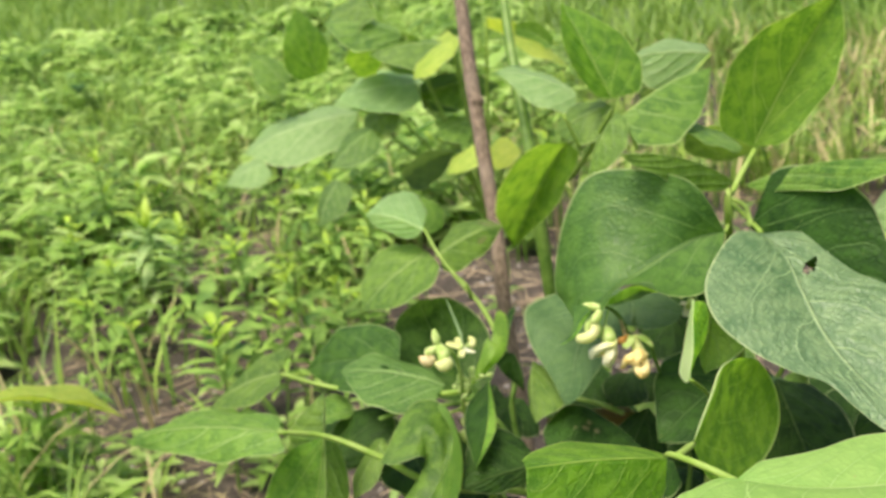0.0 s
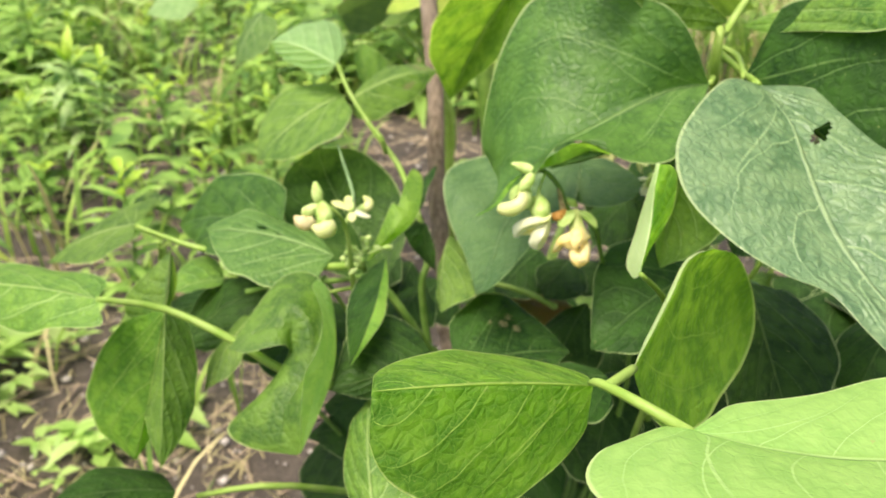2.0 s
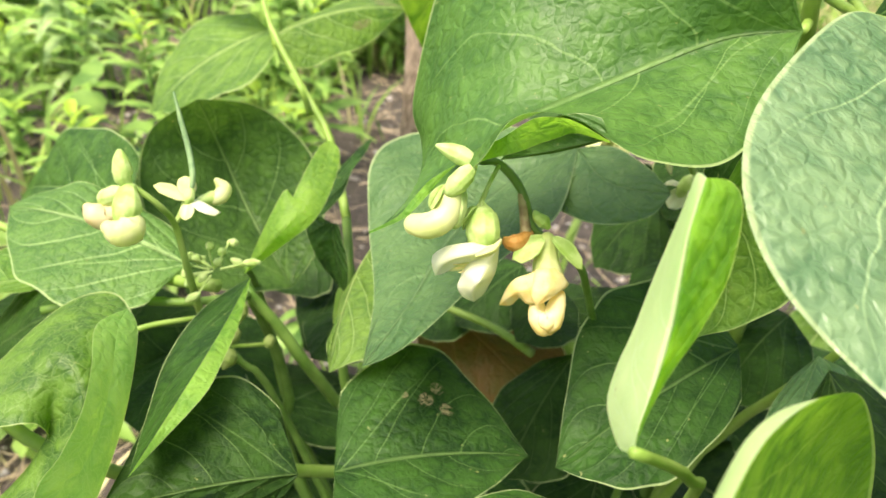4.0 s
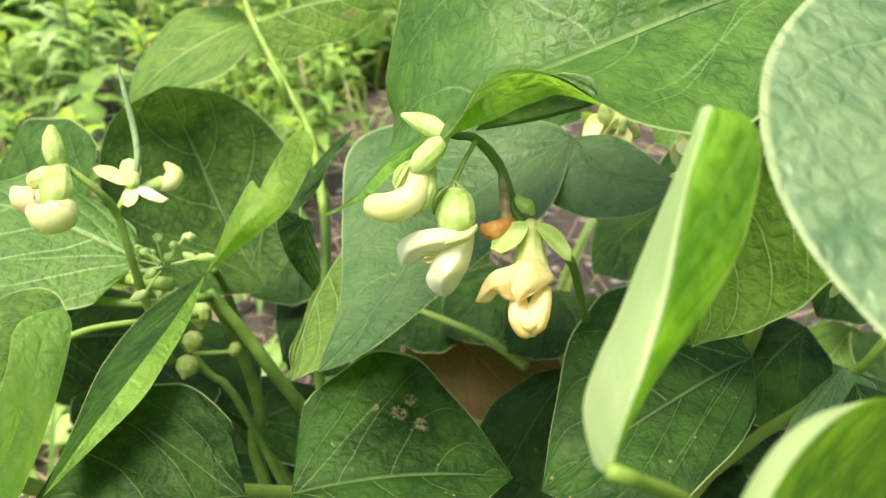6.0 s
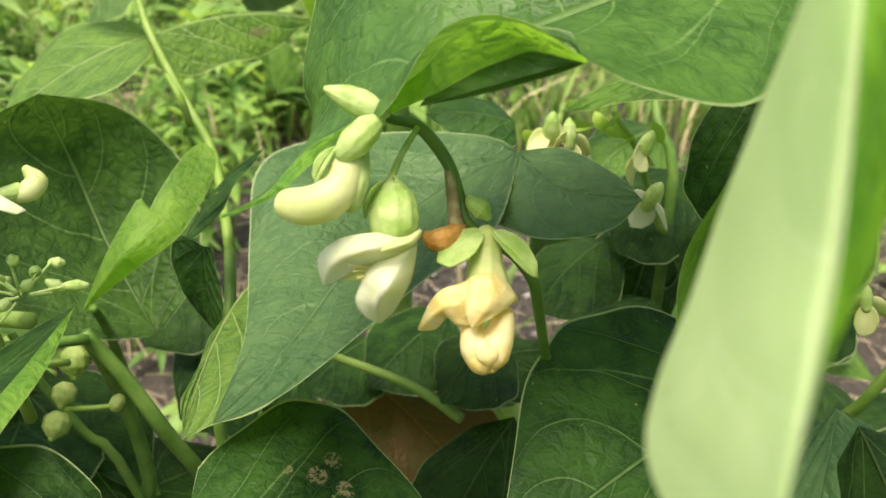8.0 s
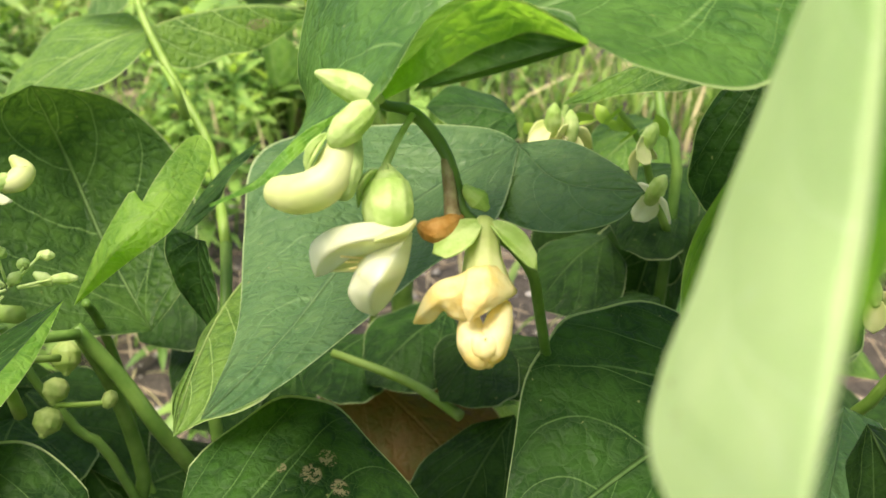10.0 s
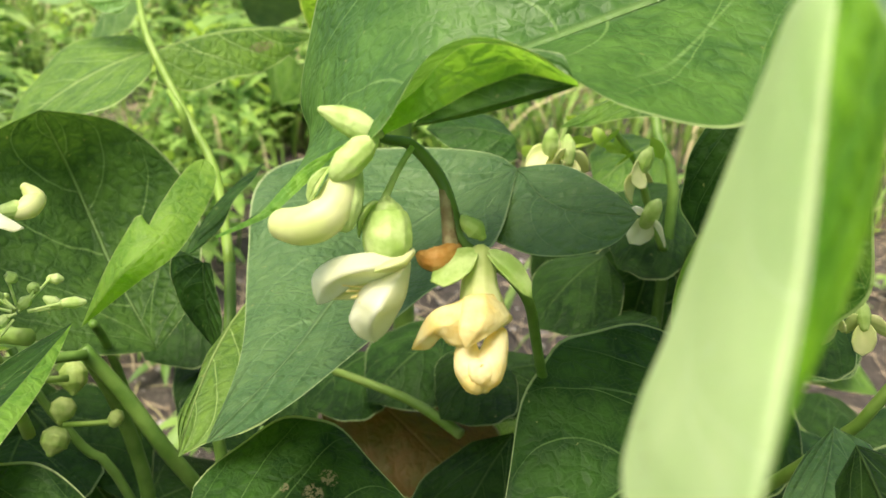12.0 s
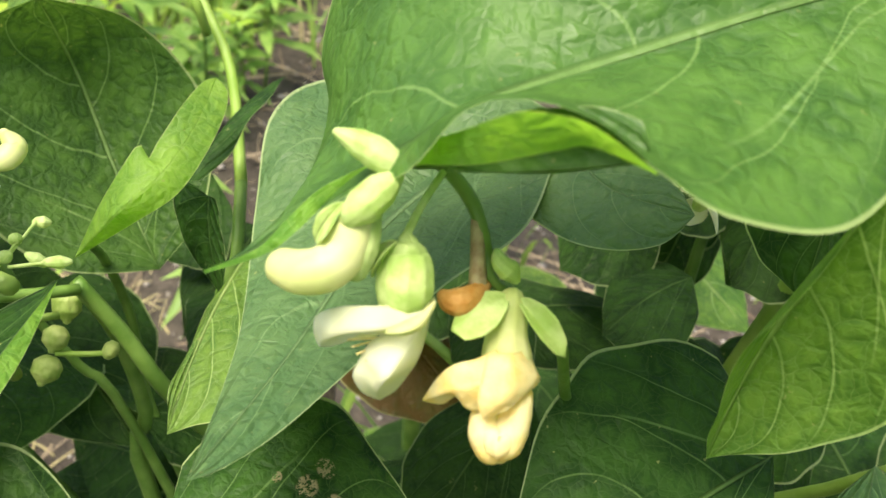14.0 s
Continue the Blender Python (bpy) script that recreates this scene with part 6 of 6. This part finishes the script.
leaf(plant_3, "young", (0.0982, 0.8566, 0.4745), (0.0648, 0.8797, 0.4948), (0.0729, 0.8770, 0.4741), (0.0901, 0.8596, 0.4947))
leaf(plant_3, "yellow", (0.0541, 0.8585, 0.4887), (0.1114, 0.8528, 0.4537), (0.0840, 0.8779, 0.4804), (0.0823, 0.8362, 0.4719))
leaf(plant_3, "young", (0.0478, 0.8225, 0.3363), (0.0191, 0.8282, 0.3594), (0.0272, 0.8221, 0.3387), (0.0396, 0.8288, 0.3570))
leaf(plant_3, "young", (-0.0465, 0.9498, 0.2698), (-0.0540, 0.9629, 0.3116), (-0.0655, 0.9730, 0.2831), (-0.0295, 0.9404, 0.2974))
leaf(plant_3, "pale", (-0.0464, 0.9933, 0.4289), (-0.1377, 1.0020, 0.4193), (-0.0844, 1.0266, 0.4416), (-0.0714, 0.9525, 0.4131))
stem(plant_3, [(0.034, 1.0, GROUND - 0.01), (0.028, 0.98, 0.14), (0.022, 0.97, 0.27), (-0.0464, 0.9933, 0.4289)], [0.004, 0.0032, 0.0026, 0.0012], YOUNG_STEM)
leaf(plant_3, "bright", (-0.1571, 1.0106, 0.4471), (-0.1706, 1.0162, 0.5217), (-0.1441, 1.0546, 0.4746), (-0.1818, 0.9855, 0.4725))
leaf(plant_3, "young", (-0.0858, 0.9920, 0.5205), (-0.1398, 0.9999, 0.4991), (-0.1155, 1.0229, 0.5248), (-0.0924, 0.9525, 0.5032))
leaf(plant_3, "young", (-0.0669, 0.9894, 0.4804), (-0.0235, 0.9583, 0.4437), (-0.0712, 1.0086, 0.4474), (-0.0337, 0.9617, 0.4837))
leaf(plant_3, "yellow", (0.0014, 0.9646, 0.4820), (-0.0417, 0.9695, 0.4497), (-0.0232, 0.9923, 0.4765), (-0.0040, 0.9262, 0.4672))
stem(plant_3, [(0.034, 1.0, GROUND - 0.01), (0.028, 0.98, 0.14), (0.022, 0.97, 0.27), (0.0014, 0.9646, 0.4820)], [0.004, 0.0032, 0.0026, 0.0012], YOUNG_STEM)
leaf(plant_3, "dull", (-0.0422, 1.0002, 0.4177), (0.0455, 0.9884, 0.4199), (-0.0124, 1.0253, 0.3911), (-0.0089, 0.9806, 0.4419))
leaf(plant_3, "dull", (-0.0560, 0.8695, 0.3604), (-0.0052, 0.9012, 0.3739), (-0.0339, 0.8977, 0.3439), (-0.0401, 0.8498, 0.3892))
leaf(plant_3, "fresh", (-0.1159, 0.8459, 0.3707), (-0.1343, 0.8094, 0.3363), (-0.1446, 0.8691, 0.3548), (-0.1047, 0.8098, 0.3578))
leaf(plant_3, "yellow", (0.0390, 0.9112, 0.5010), (0.1055, 0.9259, 0.4656), (0.0593, 0.9371, 0.4790), (0.0656, 0.8809, 0.4992))
stem(plant_3, [(0.034, 1.0, GROUND - 0.01), (0.028, 0.98, 0.14), (0.022, 0.97, 0.27), (0.0390, 0.9112, 0.5010)], [0.004, 0.0032, 0.0026, 0.0012], YOUNG_STEM)
leaf(plant_3, "young", (0.1781, 0.6625, 0.4324), (0.2233, 0.6408, 0.4198), (0.1989, 0.6870, 0.4065), (0.1934, 0.6362, 0.4440))
leaf(plant_3, "young", (-0.2129, 1.0843, 0.4297), (-0.2594, 1.1155, 0.4673), (-0.2217, 1.1243, 0.4522), (-0.2326, 1.0528, 0.4367))
leaf(plant_3, "fresh", (-0.0968, 0.9728, 0.3885), (-0.1423, 0.9355, 0.3589), (-0.1318, 0.9997, 0.3835), (-0.0983, 0.9331, 0.3693))
leaf(plant_3, "young", (-0.0790, 1.0025, 0.4053), (-0.1171, 1.0065, 0.3693), (-0.1079, 1.0296, 0.3993), (-0.0757, 0.9645, 0.3894))
stem(plant_3, [(0.034, 1.0, GROUND - 0.01), (0.028, 0.98, 0.14), (0.022, 0.97, 0.27), (-0.0790, 1.0025, 0.4053)], [0.004, 0.0032, 0.0026, 0.0012], YOUNG_STEM)
leaf(plant_3, "young", (0.0107, 0.9327, 0.3959), (-0.0236, 0.9059, 0.3911), (-0.0090, 0.9645, 0.3999), (0.0041, 0.8960, 0.3860))
leaf(plant_3, "pale", (-0.2595, 1.0961, 0.3319), (-0.3184, 1.1018, 0.3061), (-0.2947, 1.1249, 0.3323), (-0.2622, 1.0580, 0.3174))
leaf(plant_3, "bright", (-0.1242, 1.0461, 0.4469), (-0.0730, 1.0424, 0.4801), (-0.1000, 1.0775, 0.4382), (-0.1127, 1.0264, 0.4769))
leaf(plant_3, "yellow", (0.0528, 0.8298, 0.3966), (0.0213, 0.8381, 0.3704), (0.0335, 0.8580, 0.3913), (0.0496, 0.7938, 0.3877))
stem(plant_3, [(0.034, 1.0, GROUND - 0.01), (0.028, 0.98, 0.14), (0.022, 0.97, 0.27), (0.0528, 0.8298, 0.3966)], [0.004, 0.0032, 0.0026, 0.0012], YOUNG_STEM)
for tip in ((-0.1273, 1.0745, 0.3885), (-0.0427, 1.0431, 0.4208), (-0.0489, 0.9705, 0.4869), (-0.0005, 0.9541, 0.4730), (0.0095, 0.9330, 0.3637)):
    stem(plant_3, [(0.034, 1.0, GROUND - 0.01), (0.028, 0.98, 0.14), (0.022, 0.97, 0.27), tip], [0.004, 0.0032, 0.0026, 0.0014], YOUNG_STEM)

tagged(new("fallen_leaf", mesh_of("fallen_leaf", blade_bm((-0.5431, 0.8553, 0.1536), (-0.4276, 0.8989, 0.0975), (-0.4986, 0.9169, 0.1370), (-0.4743, 0.8704, 0.1430), lp=0.45, rp=0.45, arch=0.06), LEAF["yellow"])), "long yellowed leaf lying in the grass", "leaf")
